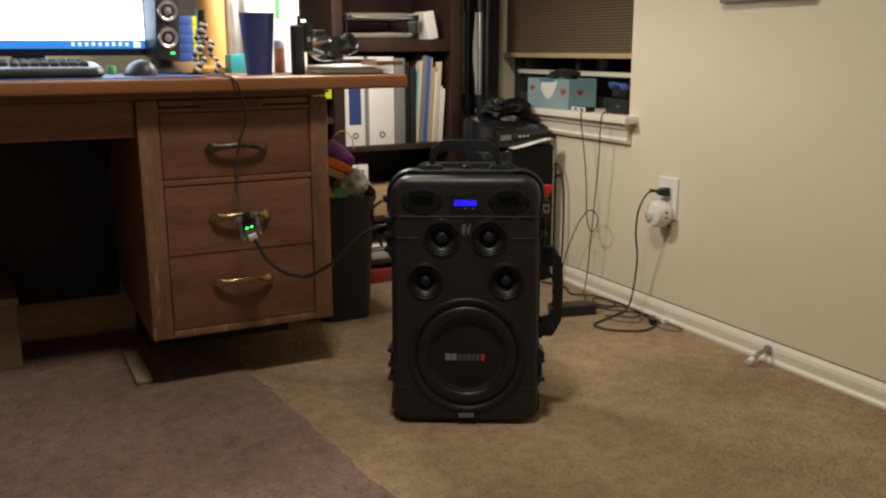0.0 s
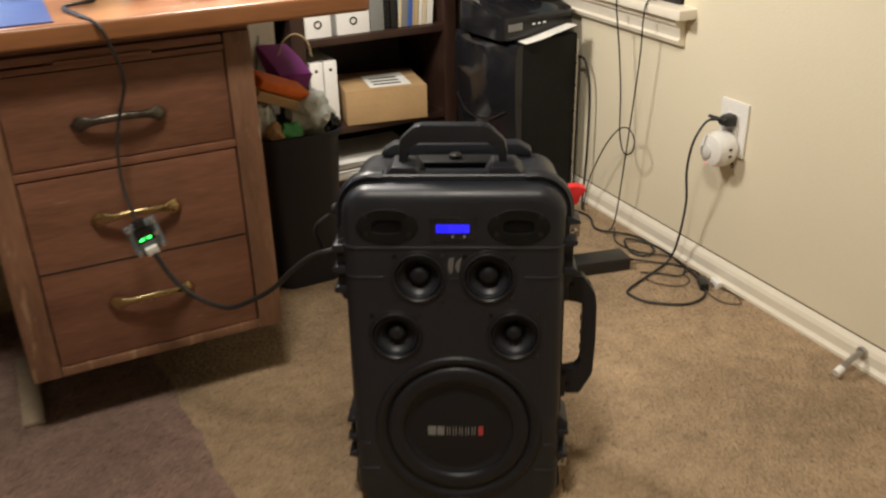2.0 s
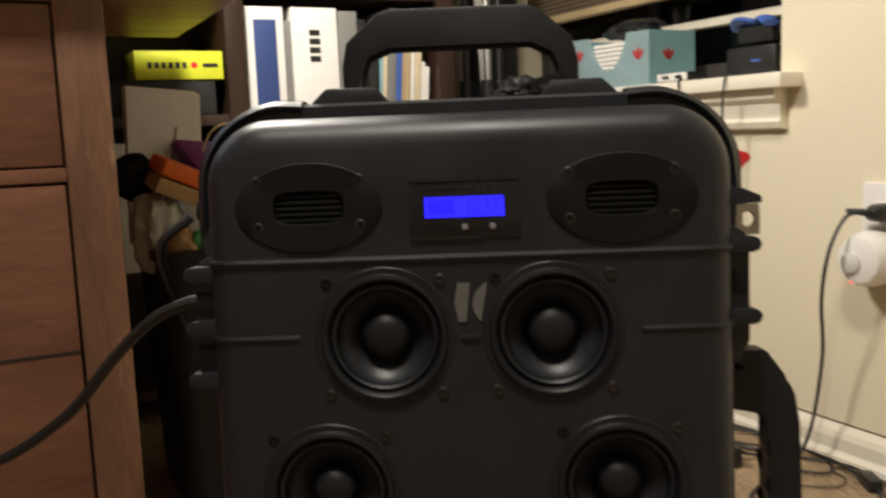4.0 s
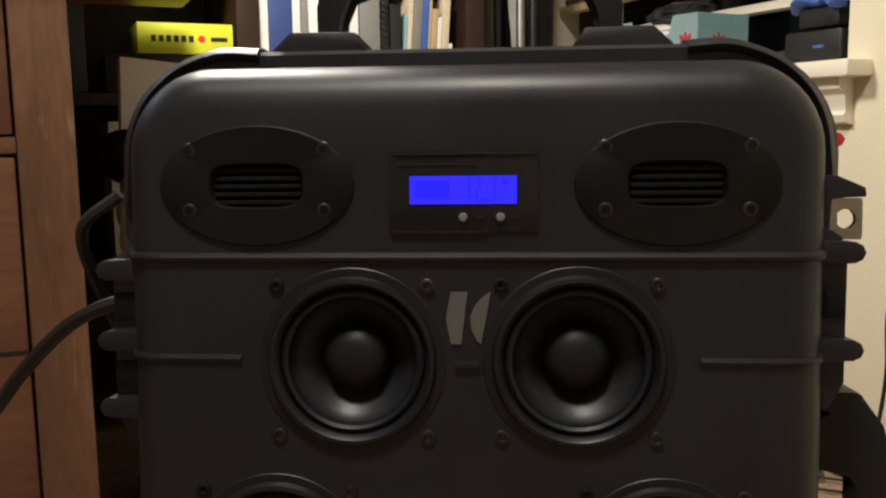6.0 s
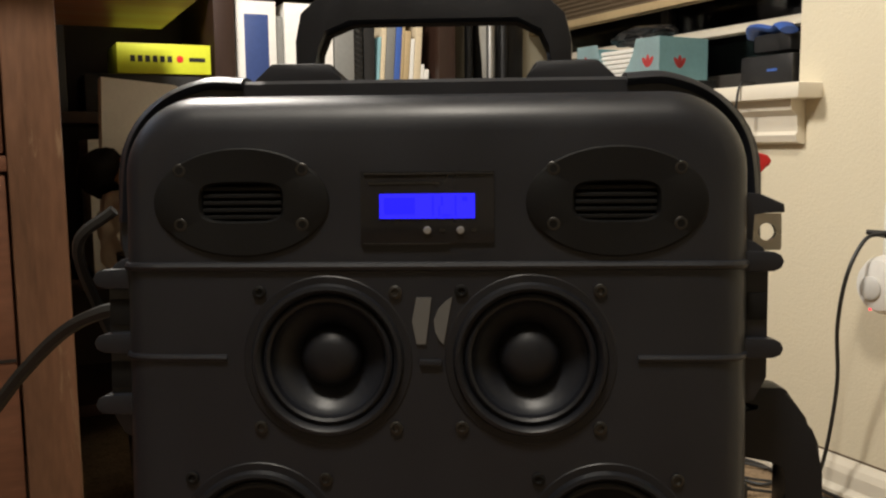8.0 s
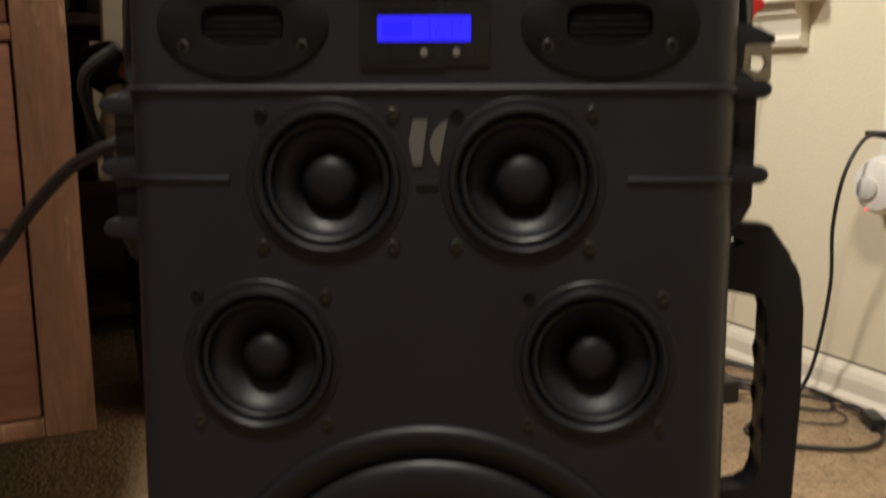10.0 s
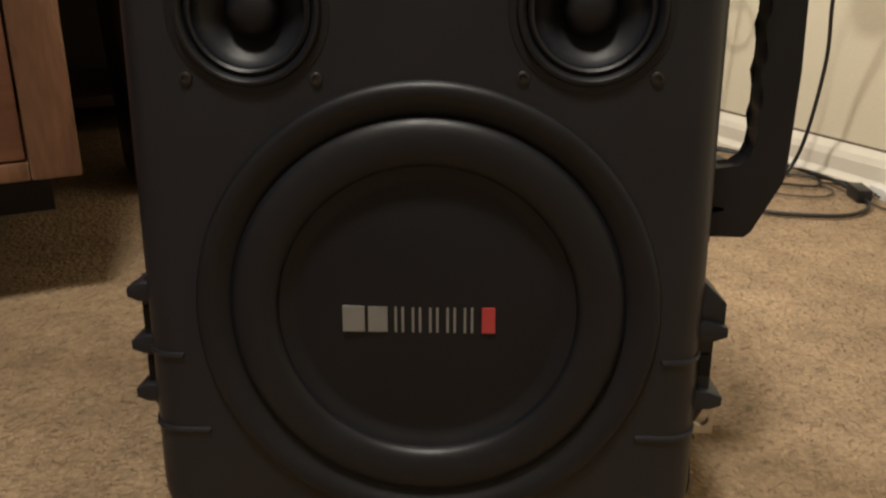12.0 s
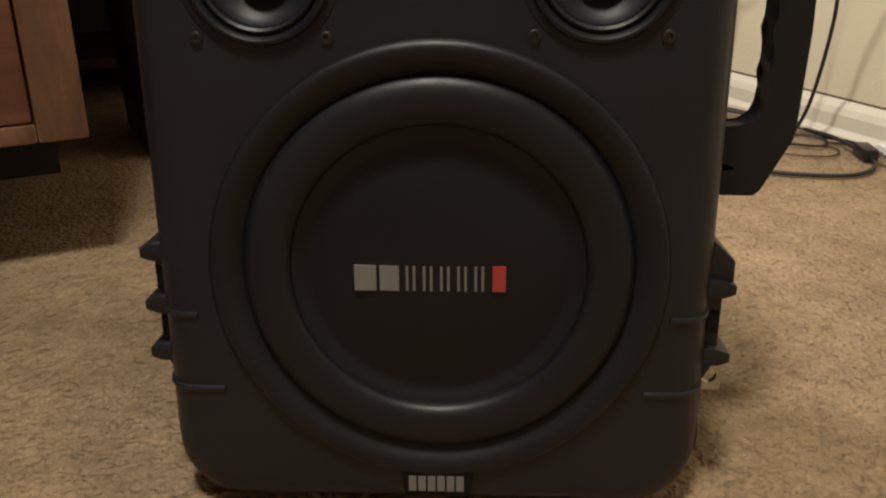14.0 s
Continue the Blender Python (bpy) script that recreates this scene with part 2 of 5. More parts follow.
def box(lo, hi, bevel=0.0, bm=None, turn=None, seg=2):
    """A box between two corners, its edges rounded; turn is applied about its middle."""
    own = bmesh.new()
    lo, hi = Vector(lo), Vector(hi)
    bmesh.ops.create_cube(own, size=1, matrix=Matrix.Diagonal((*(hi - lo), 1)))
    if bevel:
        bmesh.ops.bevel(own, geom=own.edges[:], offset=bevel, segments=seg, profile=0.6, affect="EDGES")
    own.transform(Matrix.Translation((lo + hi) / 2) @ (turn or Matrix()))
    return joined(bm, own)


def joined(bm, own):
    if bm is None:
        return own
    me = bpy.data.meshes.new("scratch")
    own.to_mesh(me)
    own.free()
    bm.from_mesh(me)
    bpy.data.meshes.remove(me)
    return bm


def lathe(profile, seg=48, bm=None, m=None, closed=False):
    """Turns a profile of (radius, height) about z."""
    own = bmesh.new()
    rings = []
    for r, z in profile:
        if r < 1e-6:
            rings.append([own.verts.new((0, 0, z))])
        else:
            rings.append([own.verts.new((r * math.cos(2 * math.pi * k / seg), r * math.sin(2 * math.pi * k / seg), z)) for k in range(seg)])
    for a, b in zip(rings, rings[1:]):
        for k in range(seg):
            j = (k + 1) % seg
            if len(a) == 1 and len(b) > 1:
                own.faces.new((a[0], b[k], b[j]))
            elif len(b) == 1 and len(a) > 1:
                own.faces.new((a[k], a[j], b[0]))
            elif len(a) > 1:
                own.faces.new((a[k], a[j], b[j], b[k]))
    if m:
        own.transform(m)
    return joined(bm, own)


def rod(a, b, r, seg=12, bm=None, r2=None):
    a, b = Vector(a), Vector(b)
    d = (b - a).length
    turn = (b - a).to_track_quat("Z", "Y").to_matrix().to_4x4()
    r2 = r if r2 is None else r2
    return lathe([(0, 0), (r, 0), (r2, d), (0, d)], seg, bm, Matrix.Translation(a) @ turn)


def smooth_path(points, steps=8):
    pts = [Vector(p) for p in points]
    pts = [2 * pts[0] - pts[1], *pts, 2 * pts[-1] - pts[-2]]
    out = []
    for i in range(1, len(pts) - 2):
        p0, p1, p2, p3 = pts[i - 1:i + 3]
        for k in range(steps):
            t = k / steps
            out.append(0.5 * (2 * p1 + (p2 - p0) * t + (2 * p0 - 5 * p1 + 4 * p2 - p3) * t ** 2 + (3 * p1 - p0 - 3 * p2 + p3) * t ** 3))
    return out + [pts[-2]]


def sweep(points, r, seg=8, bm=None, steps=8, flat=None):
    """A tube along a smooth path; flat gives an oval (half-width, half-height)."""
    own = bmesh.new()
    pts = smooth_path(points, steps) if steps > 1 else [Vector(p) for p in points]
    rings, up = [], None
    for i, p in enumerate(pts):
        d = (pts[min(i + 1, len(pts) - 1)] - pts[max(i - 1, 0)]).normalized()
        if up is None:
            up = Vector((0, 0, 1)) if abs(d.z) < 0.9 else Vector((0, 1, 0))
        up = (up - d * up.dot(d)).normalized()
        side = d.cross(up)
        a, b = flat or (r, r)
        rings.append([own.verts.new(p + side * a * math.cos(2 * math.pi * k / seg) + up * b * math.sin(2 * math.pi * k / seg)) for k in range(seg)])
    for a, b in zip(rings, rings[1:]):
        for k in range(seg):
            j = (k + 1) % seg
            own.faces.new((a[k], a[j], b[j], b[k]))
    own.faces.new(rings[0])
    own.faces.new(rings[-1])
    return joined(bm, own)


def rrect(w, h, r, n=8):
    """A rounded rectangle about the origin."""
    out = []
    for cx, cy, a0 in ((w / 2 - r, h / 2 - r, 0), (-w / 2 + r, h / 2 - r, 90), (-w / 2 + r, -h / 2 + r, 180), (w / 2 - r, -h / 2 + r, 270)):
        for k in range(n + 1):
            a = radians(a0 + 90 * k / n)
            out.append((cx + r * math.cos(a), cy + r * math.sin(a)))
    return out


def loft(loops, bm=None, cap0=True, cap1=True):
    """Skins loops of points that have equal counts."""
    own = bmesh.new()
    rings = [[own.verts.new(p) for p in loop] for loop in loops]
    for a, b in zip(rings, rings[1:]):
        for k in range(len(a)):
            j = (k + 1) % len(a)
            own.faces.new((a[k], a[j], b[j], b[k]))
    if cap0:
        own.faces.new(rings[0])
    if cap1:
        own.faces.new(rings[-1])
    return joined(bm, own)


def prism(outline, y0, y1, bevel=0.0, bm=None):
    """An outline in x and z, drawn out from y0 to y1."""
    own = bmesh.new()
    a = [own.verts.new((x, y0, z)) for x, z in outline]
    b = [own.verts.new((x, y1, z)) for x, z in outline]
    for k in range(len(a)):
        j = (k + 1) % len(a)
        own.faces.new((a[k], a[j], b[j], b[k]))
    own.faces.new(a)
    own.faces.new(b)
    if bevel:
        bmesh.ops.bevel(own, geom=own.edges[:], offset=bevel, segments=2, profile=0.6, affect="EDGES")
    return joined(bm, own)


def setting(name, bm, material, label, category, smooth=False):
    return tagged(part(name, bm, material, None, smooth=smooth), label, category, kind="structure")


# ---- room ----
XR, YF = 2.04, 3.53
setting("floor", box((-2.2, -1.6, -0.1), (2.2, 3.75, 0.0)), CARPET, "worn tan cut-pile carpet over the whole room", "carpet")
setting("ceiling", box((-2.2, -1.6, 2.44), (2.2, 3.75, 2.54)), CEIL, "plain off-white textured ceiling", "ceiling")
setting("wall_far", box((-2.2, YF, 0), (2.2, YF + 0.12, 2.44)), WALL, "cream painted wall behind the bookcase", "wall")
setting("wall_back", box((-2.2, -1.6, 0), (2.2, -1.48, 2.44)), WALL, "cream painted wall", "wall")
setting("wall_left", box((-2.2, -1.48, 0), (-2.08, YF, 2.44)), WALL, "cream painted wall", "wall")
WY0, WY1, WZ0, WZ1 = 2.53, 3.44, 0.60, 1.95
bm = box((XR, -1.48, 0), (XR + 0.16, WY0, 2.44))
box((XR, WY1, 0), (XR + 0.16, YF, 2.44), bm=bm)
box((XR, WY0, 0), (XR + 0.16, WY1, WZ0 - 0.012), bm=bm)
box((XR, WY0, WZ1), (XR + 0.16, WY1, 2.44), bm=bm)
setting("wall_right", bm, WALL, "cream painted wall with light orange-peel texture", "wall")


def baseboard(name, a, b, inward):
    """A moulded skirting board from a to b."""
    a, b = Vector(a), Vector(b)
    prof = [(0, 0), (0.017, 0), (0.017, 0.007), (0.013, 0.013), (0.0115, 0.016), (0.012, 0.036), (0.009, 0.046), (0.005, 0.053), (0.004, 0.055), (0, 0.056)]
    own = bmesh.new()
    ends = [[own.verts.new(p + Vector(inward) * d + Vector((0, 0, z))) for d, z in prof] for p in (a, b)]
    for k in range(len(prof)):
        j = (k + 1) % len(prof)
        own.faces.new((ends[0][k], ends[0][j], ends[1][j], ends[1][k]))
    own.faces.new(ends[0])
    own.faces.new(ends[1])
    return setting(name, own, TRIM, "cream moulded baseboard along the carpet", "baseboard")


baseboard("baseboard_right", (XR, -1.48, 0), (XR, YF, 0), (-1, 0, 0))
baseboard("baseboard_far", (-2.08, YF, 0), (XR - 0.016, YF, 0), (0, -1, 0))

# Thin brown strip that paints the shadow gap on top of the baseboard.
setting("trim", box((XR - 0.0012, -1.48, 0.0562), (XR, YF - 0.02, 0.0592)), DARKLINE, "dark line painted for the shadow gap above the baseboard", "caulk")

# rug beside the desk
bm = bmesh.new()
edge = [(0.767 + 0.083 * (2.5 - y) + 0.004 * math.sin(y * 31) + 0.003 * math.sin(y * 83), y) for y in np.linspace(2.95, 0.9, 60)]
outline = [(-1.5, 2.95), *edge, (-1.5, 0.9)]
low = [bm.verts.new((x, y, 0.0005)) for x, y in outline]
top = [bm.verts.new((x, y, 0.007)) for x, y in outline]
for k in range(len(low)):
    j = (k + 1) % len(low)
    bm.faces.new((low[k], low[j], top[j], top[k]))
bm.faces.new(top)
bm.faces.new(low)
tagged(part("rug", bm, RUG, None), "flat brown-purple rug lying on the tan carpet", "rug")

# window
win = thing("window_1", "dark night window with cream sill and lowered brown shade", "window", kind="structure")
part("window_sill", box((XR - 0.05, WY0 - 0.045, WZ0 - 0.012), (XR + 0.16, WY1 + 0.045, WZ0 + 0.012), 0.005), TRIM, win)
bm = bmesh.new()
prof = [(0.0, -0.012), (0.032, -0.012), (0.030, -0.028), (0.018, -0.036), (0.016, -0.060), (0.020, -0.066), (0.016, -0.076), (0.0, -0.080)]
ends = [[bm.verts.new((XR - d, y, WZ0 + z)) for d, z in prof] for y in (WY0 - 0.015, WY1 + 0.015)]
for k in range(len(prof)):
    j = (k + 1) % len(prof)
    bm.faces.new((ends[0][k], ends[0][j], ends[1][j], ends[1][k]))
bm.faces.new(ends[0])
bm.faces.new(ends[1])
part("apron", bm, TRIM, win)
bm = box((XR + 0.125, WY0, WZ0 + 0.012), (XR + 0.155, WY0 + 0.04, WZ1), 0.003)
box((XR + 0.125, WY1 - 0.04, WZ0 + 0.012), (XR + 0.155, WY1, WZ1), 0.003, bm)
box((XR + 0.125, WY0 + 0.04, WZ0 + 0.012), (XR + 0.155, WY1 - 0.04, WZ0 + 0.05), 0.003, bm)
box((XR + 0.125, 2.99, WZ0 + 0.05), (XR + 0.15, 3.012, WZ1), 0.003, bm)
part("window_frame", bm, BRONZE, win, "dark bronze window frame")
part("meeting_rail", box((XR + 0.115, WY0 + 0.04, 0.722), (XR + 0.15, WY1 - 0.04, 0.738), 0.003), TRIM, win)
part("pane", box((XR + 0.136, WY0 + 0.03, WZ0 + 0.03), (XR + 0.141, WY1 - 0.03, WZ1)), NIGHT, win).visible_shadow = False
bm = bmesh.new()
for k in range(115):
    z = 0.80 + 0.01 * k
    own = bmesh.new()
    vs = [own.verts.new(p) for p in ((XR + 0.085, WY0 + 0.006, z), (XR + 0.085, WY1 - 0.006, z), (XR + 0.0815, WY1 - 0.006, z + 0.005), (XR + 0.0815, WY0 + 0.006, z + 0.005), (XR + 0.085, WY1 - 0.006, z + 0.010), (XR + 0.085, WY0 + 0.006, z + 0.010))]
    own.faces.new((vs[0], vs[1], vs[2], vs[3]))
    own.faces.new((vs[3], vs[2], vs[4], vs[5]))
    joined(bm, own)
part("shade", bm, SHADE, win, "brown pleated shade", smooth=False)
part("bottom_rail", box((XR + 0.066, WY0 + 0.006, 0.785), (XR + 0.094, WY1 - 0.006, 0.802), 0.003), TANB, win)
setting("backdrop", box((XR + 0.9, 1.5, -0.5), (XR + 0.92, 4.6, 3)), SHADOWWOOD, "unlit night outside the window", "darkness")

# ---- the loudspeaker case ----
CASE_AT = pose(1.1185, 1.8967, 0.014, -4.0, 0, -28.7)
sp = thing("loudspeaker", "black rugged wheeled case turned loudspeaker, standing on carpet", "speaker", CASE_AT)
CV = 0.2685


def loop_at(y, w, h, r, foot=0.0):
    return [(x, y, CV + z - (foot if z < 0 else 0)) for x, z in rrect(w, h, r, 10)]


MIDS = [(-0.0520, 0.405), (0.0503, 0.4055), (-0.0883, 0.3095), (0.0886, 0.3105)]
WOOF = (0.0035, 0.1445)
HORNS = [(-0.0950, 0.4850), (0.0928, 0.4845)]

# lid: front face pierced for the drivers, then rounded shoulders
lid = bmesh.new()


def ring_edges(bm, pts):
    vs = [bm.verts.new(p) for p in pts]
    return [bm.edges.new((vs[k], vs[(k + 1) % len(vs)])) for k in range(len(vs))]


first = loop_at(0.0, 0.280, 0.502, 0.024, 0.011)
edges = ring_edges(lid, first)


def circle_pts(cx, cz, rx, rz, n, y=0.0):
    return [(cx + rx * math.cos(2 * math.pi * k / n), y, cz + rz * math.sin(2 * math.pi * k / n)) for k in range(n)]


for cx, cz in MIDS:
    edges += ring_edges(lid, circle_pts(cx, cz, 0.0345, 0.0345, 32))
edges += ring_edges(lid, circle_pts(*WOOF, 0.118, 0.118, 64))
for cx, cz in HORNS:
    edges += ring_edges(lid, [(cx + x, 0.0, cz + z) for x, z in rrect(0.043, 0.021, 0.0090, 8)])
bmesh.ops.triangle_fill(lid, edges=edges, use_beauty=True, use_dissolve=False)
loft([first, loop_at(0.0012, 0.294, 0.516, 0.029, 0.0095), loop_at(0.0045, 0.307, 0.529, 0.034, 0.008), loop_at(0.0105, 0.316, 0.538, 0.038, 0.007), loop_at(0.018, 0.3225, 0.5435, 0.041, 0.006), loop_at(0.042, 0.327, 0.546, 0.042, 0.006)], lid, False, False)
bmesh.ops.remove_doubles(lid, verts=lid.verts[:], dist=1e-5)
lidob = part("lid", lid, CASE, sp, smooth=True)


def rim_at(y, w, h, r):
    """A loop of the rim: wide round the top corners, drawn in flush down the sides."""
    loop, out = loop_at(y, w, h, r), []
    for (x0, _, z0), (x1, _, z1) in zip(loop, loop[1:] + loop[:1]):
        steps = max(1, round(math.hypot(x1 - x0, z1 - z0) / 0.012))
        out += [(x0 + (x1 - x0) * k / steps, z0 + (z1 - z0) * k / steps) for k in range(steps)]
    trim = []
    for x, z in out:
        up, down = min(1.0, max(0.0, (z - 0.435) / 0.03)), min(1.0, max(0.0, (0.055 - z) / 0.03))
        ease = max(up * up * (3 - 2 * up), 0.35 * down)
        limit = 0.1645 + (abs(w / 2 - 0.161) * 0.75) * ease
        trim.append((max(-limit - 0.0008 * up, min(limit, x)), y, z))
    return trim


part("rim", loft([rim_at(0.036, 0.322, 0.544, 0.042), rim_at(0.036, 0.344, 0.561, 0.050), rim_at(0.038, 0.348, 0.565, 0.052), rim_at(0.056, 0.348, 0.565, 0.052), rim_at(0.058, 0.344, 0.561, 0.05), rim_at(0.058, 0.322, 0.544, 0.042)], None, False, False), CASE, sp)
part("base_shell", loft([loop_at(0.058, 0.326, 0.546, 0.042), loop_at(0.19, 0.318, 0.538, 0.04), loop_at(0.208, 0.304, 0.524, 0.036), loop_at(0.214, 0.284, 0.504, 0.03)], None, False, True), CASE, sp)
part("inner_panel", loft([loop_at(0.041, 0.320, 0.542, 0.04), loop_at(0.044, 0.320, 0.542, 0.04)]), BLACK, sp)


def ridge(pts, r=0.0018):
    return sweep(pts, r, 8, steps=1)


def wrap(s, z, end):
    """A rib that runs from the rim round the shoulder to end on the face."""
    return [(s * 0.1625, 0.04, z), (s * 0.1605, 0.018, z), (s * 0.1575, 0.009, z), (s * 0.1535, 0.0042, z), (s * 0.147, 0.001, z), (s * 0.140, 0.0, z), (s * end, 0.0, z)]


part("rib", ridge(wrap(-1, 0.4525, 0.139) + wrap(1, 0.4525, 0.139)[::-1], 0.0023), CASE, sp)
for s in (-1, 1):
    for z, end in ((0.406, 0.1035), (0.1175, 0.1364), (0.0702, 0.124)):
        part("rib", ridge(wrap(s, z, end)), CASE, sp)
part("rib", box((-0.0055, -0.002, 0.4025), (0.0060, 0.001, 0.4055), 0.0008), CASE, sp)
FRONT = Matrix.Rotation(radians(90), 4, "X")  # turned profiles: height becomes distance in front of the face


def at_face(x, z):
    return Matrix.Translation((x, 0, z)) @ FRONT


# midrange drivers
for cx, cz in MIDS:
    cap = 1.0 if cz > 0.35 else 0.90
    mid = part("midrange_driver", lathe([(0.0430, -0.0005), (0.0430, 0.0004), (0.0425, 0.0008), (0.0390, 0.0008), (0.0378, 0.0034), (0.0360, 0.0038), (0.0342, 0.002), (0.0334, -0.001)], 48, None, at_face(cx, cz)), RUBBER, sp)
    part("surround", lathe([(0.0338, -0.003), (0.0328, 0.0004), (0.0312, 0.0014), (0.0298, 0.0004), (0.0288, -0.003)], 48, None, at_face(cx, cz)), RUBBER, mid)
    part("cone", lathe([(0.0296, -0.002), (0.0290, -0.0045), (0.0255, -0.0078), (0.0165, -0.0155), (0.014, -0.017)], 48, None, at_face(cx, cz)), CONEGLOSS, mid, "glossy black cone")
    part("dust_cap", lathe([(0.0162 * cap, -0.0180), (0.0155 * cap, -0.0105), (0.0125 * cap, -0.0065), (0.0075 * cap, -0.0040), (0, -0.0032)], 40, None, at_face(cx, cz)), CONE, mid)
    for sx in (-1, 1):
        for sz in (-1, 1):
            bm = lathe([(0.0034, -0.0005), (0.0034, 0.0012), (0.0028, 0.0016), (0.0018, 0.0016), (0.0014, 0.0008), (0, 0.0008)], 14, None, at_face(cx + sx * 0.0345, cz + sz * 0.0345))
            part("screw", bm, SCREW if (sx, sz) != (-1, 1) else CASE2, mid)

# woofer
wf = part("woofer", lathe([(0.1305, -0.001), (0.1303, 0.0012), (0.1285, 0.0036), (0.1250, 0.0046), (0.1205, 0.0036), (0.1180, 0.0014), (0.1150, -0.0004), (0.1125, -0.0022), (0.109, -0.0040)], 96, None, at_face(*WOOF)), RUBBER, sp)
sur = [(0.1115 - 0.0275 * (0.5 - 0.5 * math.cos(math.pi * k / 14)), -0.0034 + 0.0080 * math.sin(math.pi * k / 14)) for k in range(15)]
part("surround", lathe(sur, 96, None, at_face(*WOOF)), RUBBER, wf)
part("cone", lathe([(0.0850, -0.0034), (0.0825, -0.0046), (0.0795, -0.0058), (0.0765, -0.0078), (0.074, -0.0080), (0.066, -0.0070), (0.050, -0.0048), (0.030, -0.0034), (0.012, -0.0028), (0, -0.0027)], 96, None, at_face(*WOOF)), CONE, wf)
# maker's mark on the cone as plain bars
tx, tz, th = -0.0443, 0.1405, 0.0150


def bar(x0, x1, z0, z1, y, parent, material, t=0.0006):
    return part("mark", box((x0, y, z0), (x1, y + t + 0.002, z1)), material, parent, smooth=False)


for x0, x1 in ((0.0, 0.0125), (0.0145, 0.0255)):
    bar(tx + x0, tx + x1, tz - th / 2, tz + th / 2, 0.0026, wf, GREY)
for k in range(5):
    x0 = tx + 0.0295 + 0.0098 * k
    bar(x0, x0 + 0.0014, tz - th / 2, tz + th / 2, 0.0026, wf, GREY)
    bar(x0 + 0.0040, x0 + 0.0054, tz - th / 2, tz + th / 2, 0.0026, wf, GREY)
bar(tx + 0.0790, tx + 0.0865, tz - th / 2, tz + th / 2, 0.0026, wf, REDP)
badge = part("badge", prism([(-0.0175, 0.0005), (0.0225, 0.0005), (0.0245, 0.0195), (-0.0195, 0.0195)], -0.0030, 0.0040, 0.001), CASE2, sp)
for k in range(6):
    part("mark", box((-0.0147 + k * 0.0058, -0.0036, 0.0040), (-0.0147 + k * 0.0058 + 0.0046, -0.0025, 0.0142)), GREY, badge, smooth=False)

# horn tweeters
for n, (cx, cz) in enumerate(HORNS):
    turns = [2 * math.pi * k / 56 for k in range(56)]
    mouth = [(cx + math.copysign(0.0205 * abs(math.cos(a)) ** 0.5, math.cos(a)), cz + math.copysign(0.0095 * abs(math.sin(a)) ** 0.5, math.sin(a))) for a in turns]
    oval = [(cx + 0.0448 * math.cos(a), cz + 0.0275 * math.sin(a)) for a in turns]
    own = loft([[(x, y, z) for x, z in loop] for loop, y in ((oval, 0.0005), (oval, -0.0008), ([(cx + (x - cx) * 0.97, cz + (z - cz) * 0.97) for x, z in oval], -0.0016), ([(cx + (x - cx) * 1.06, cz + (z - cz) * 1.10) for x, z in mouth], -0.0010), (mouth, 0.0010), (mouth, 0.016))], None, False, True)
    horn = part("horn_tweeter", own, CASE2, sp)
    for k in range(5):
        part("fin", box((cx - 0.0200, 0.0012, cz + 0.0060 - k * 0.0036), (cx + 0.0200, 0.010, cz + 0.0080 - k * 0.0036), 0.0003), CASE2, horn)
    part("lip", sweep([(cx - 0.010, 0.0015, cz - 0.0140), (cx, 0.0005, cz - 0.0150), (cx + 0.010, 0.0015, cz - 0.0140)], 0.0014, 8), CONEGLOSS, horn)
    for sx in (-1, 1):
        for sz in (-1, 1):
            part("screw", lathe([(0.0036, 0.0), (0.0036, 0.0012), (0.0030, 0.0016), (0.0020, 0.0016), (0.0016, 0.0008), (0, 0.0008)], 14, None, at_face(cx + sx * 0.0312, cz + 0.0025 + sz * 0.0137)), SCREW, horn)

# display panel
pan = part("display_panel", box((-0.0345, -0.0012, 0.4640), (0.0325, 0.0005, 0.5000), 0.0005), BLACKGLOSS, sp)
part("screen", box((-0.0248, -0.0018, 0.4764), (0.0228, -0.0008, 0.4888)), LCD, pan, "lit blue screen", smooth=False)
for x in (-0.0010, 0.0156):
    part("button", lathe([(0.0020, 0.0010), (0.0020, 0.0022), (0.0015, 0.0028), (0, 0.0028)], 16, None, at_face(x, 0.4705)), GREY, pan)
for x in (0.0050, 0.0210):
    part("mark", box((x, -0.0016, 0.4697), (x + 0.0028, -0.0006, 0.4714)), SCREW, pan, smooth=False)
part("mark", box((-0.0300, -0.0016, 0.4935), (0.005, -0.0006, 0.4946)), SCREW, pan, smooth=False)
# Slivers of dark steel drawn in for the highlight on the panel's edges.
part("edge_highlight", box((-0.0325, -0.0020, 0.4982), (0.0315, -0.0004, 0.4990), 0.0002), SCREW, pan)
part("edge_highlight", box((-0.0335, -0.0018, 0.4634), (0.0100, -0.0004, 0.4641), 0.0002), SCREW, pan)
for x0, x1, z0, z1 in ((-0.0225, -0.0070, 0.4786, 0.4868), (0.0015, 0.0024, 0.4780, 0.4876), (0.0060, 0.0069, 0.4828, 0.4876), (0.0046, 0.0055, 0.4778, 0.4828), (0.0064, 0.0110, 0.4776, 0.4784), (0.0128, 0.0137, 0.4780, 0.4876), (0.0165, 0.0190, 0.4850, 0.4872)):
    part("digit_bar", box((x0, -0.00195, z0), (x1, -0.0017, z1)), LCDTEXT, pan, smooth=False)

# maker's emblem as two plain pale shapes
part("emblem", prism([(-0.0068, 0.4368), (0.0008, 0.4368), (-0.0022, 0.4133), (-0.0068, 0.4133), (-0.0091, 0.4249)], -0.0010, 0.0004), EMBLEM, sp, smooth=False)
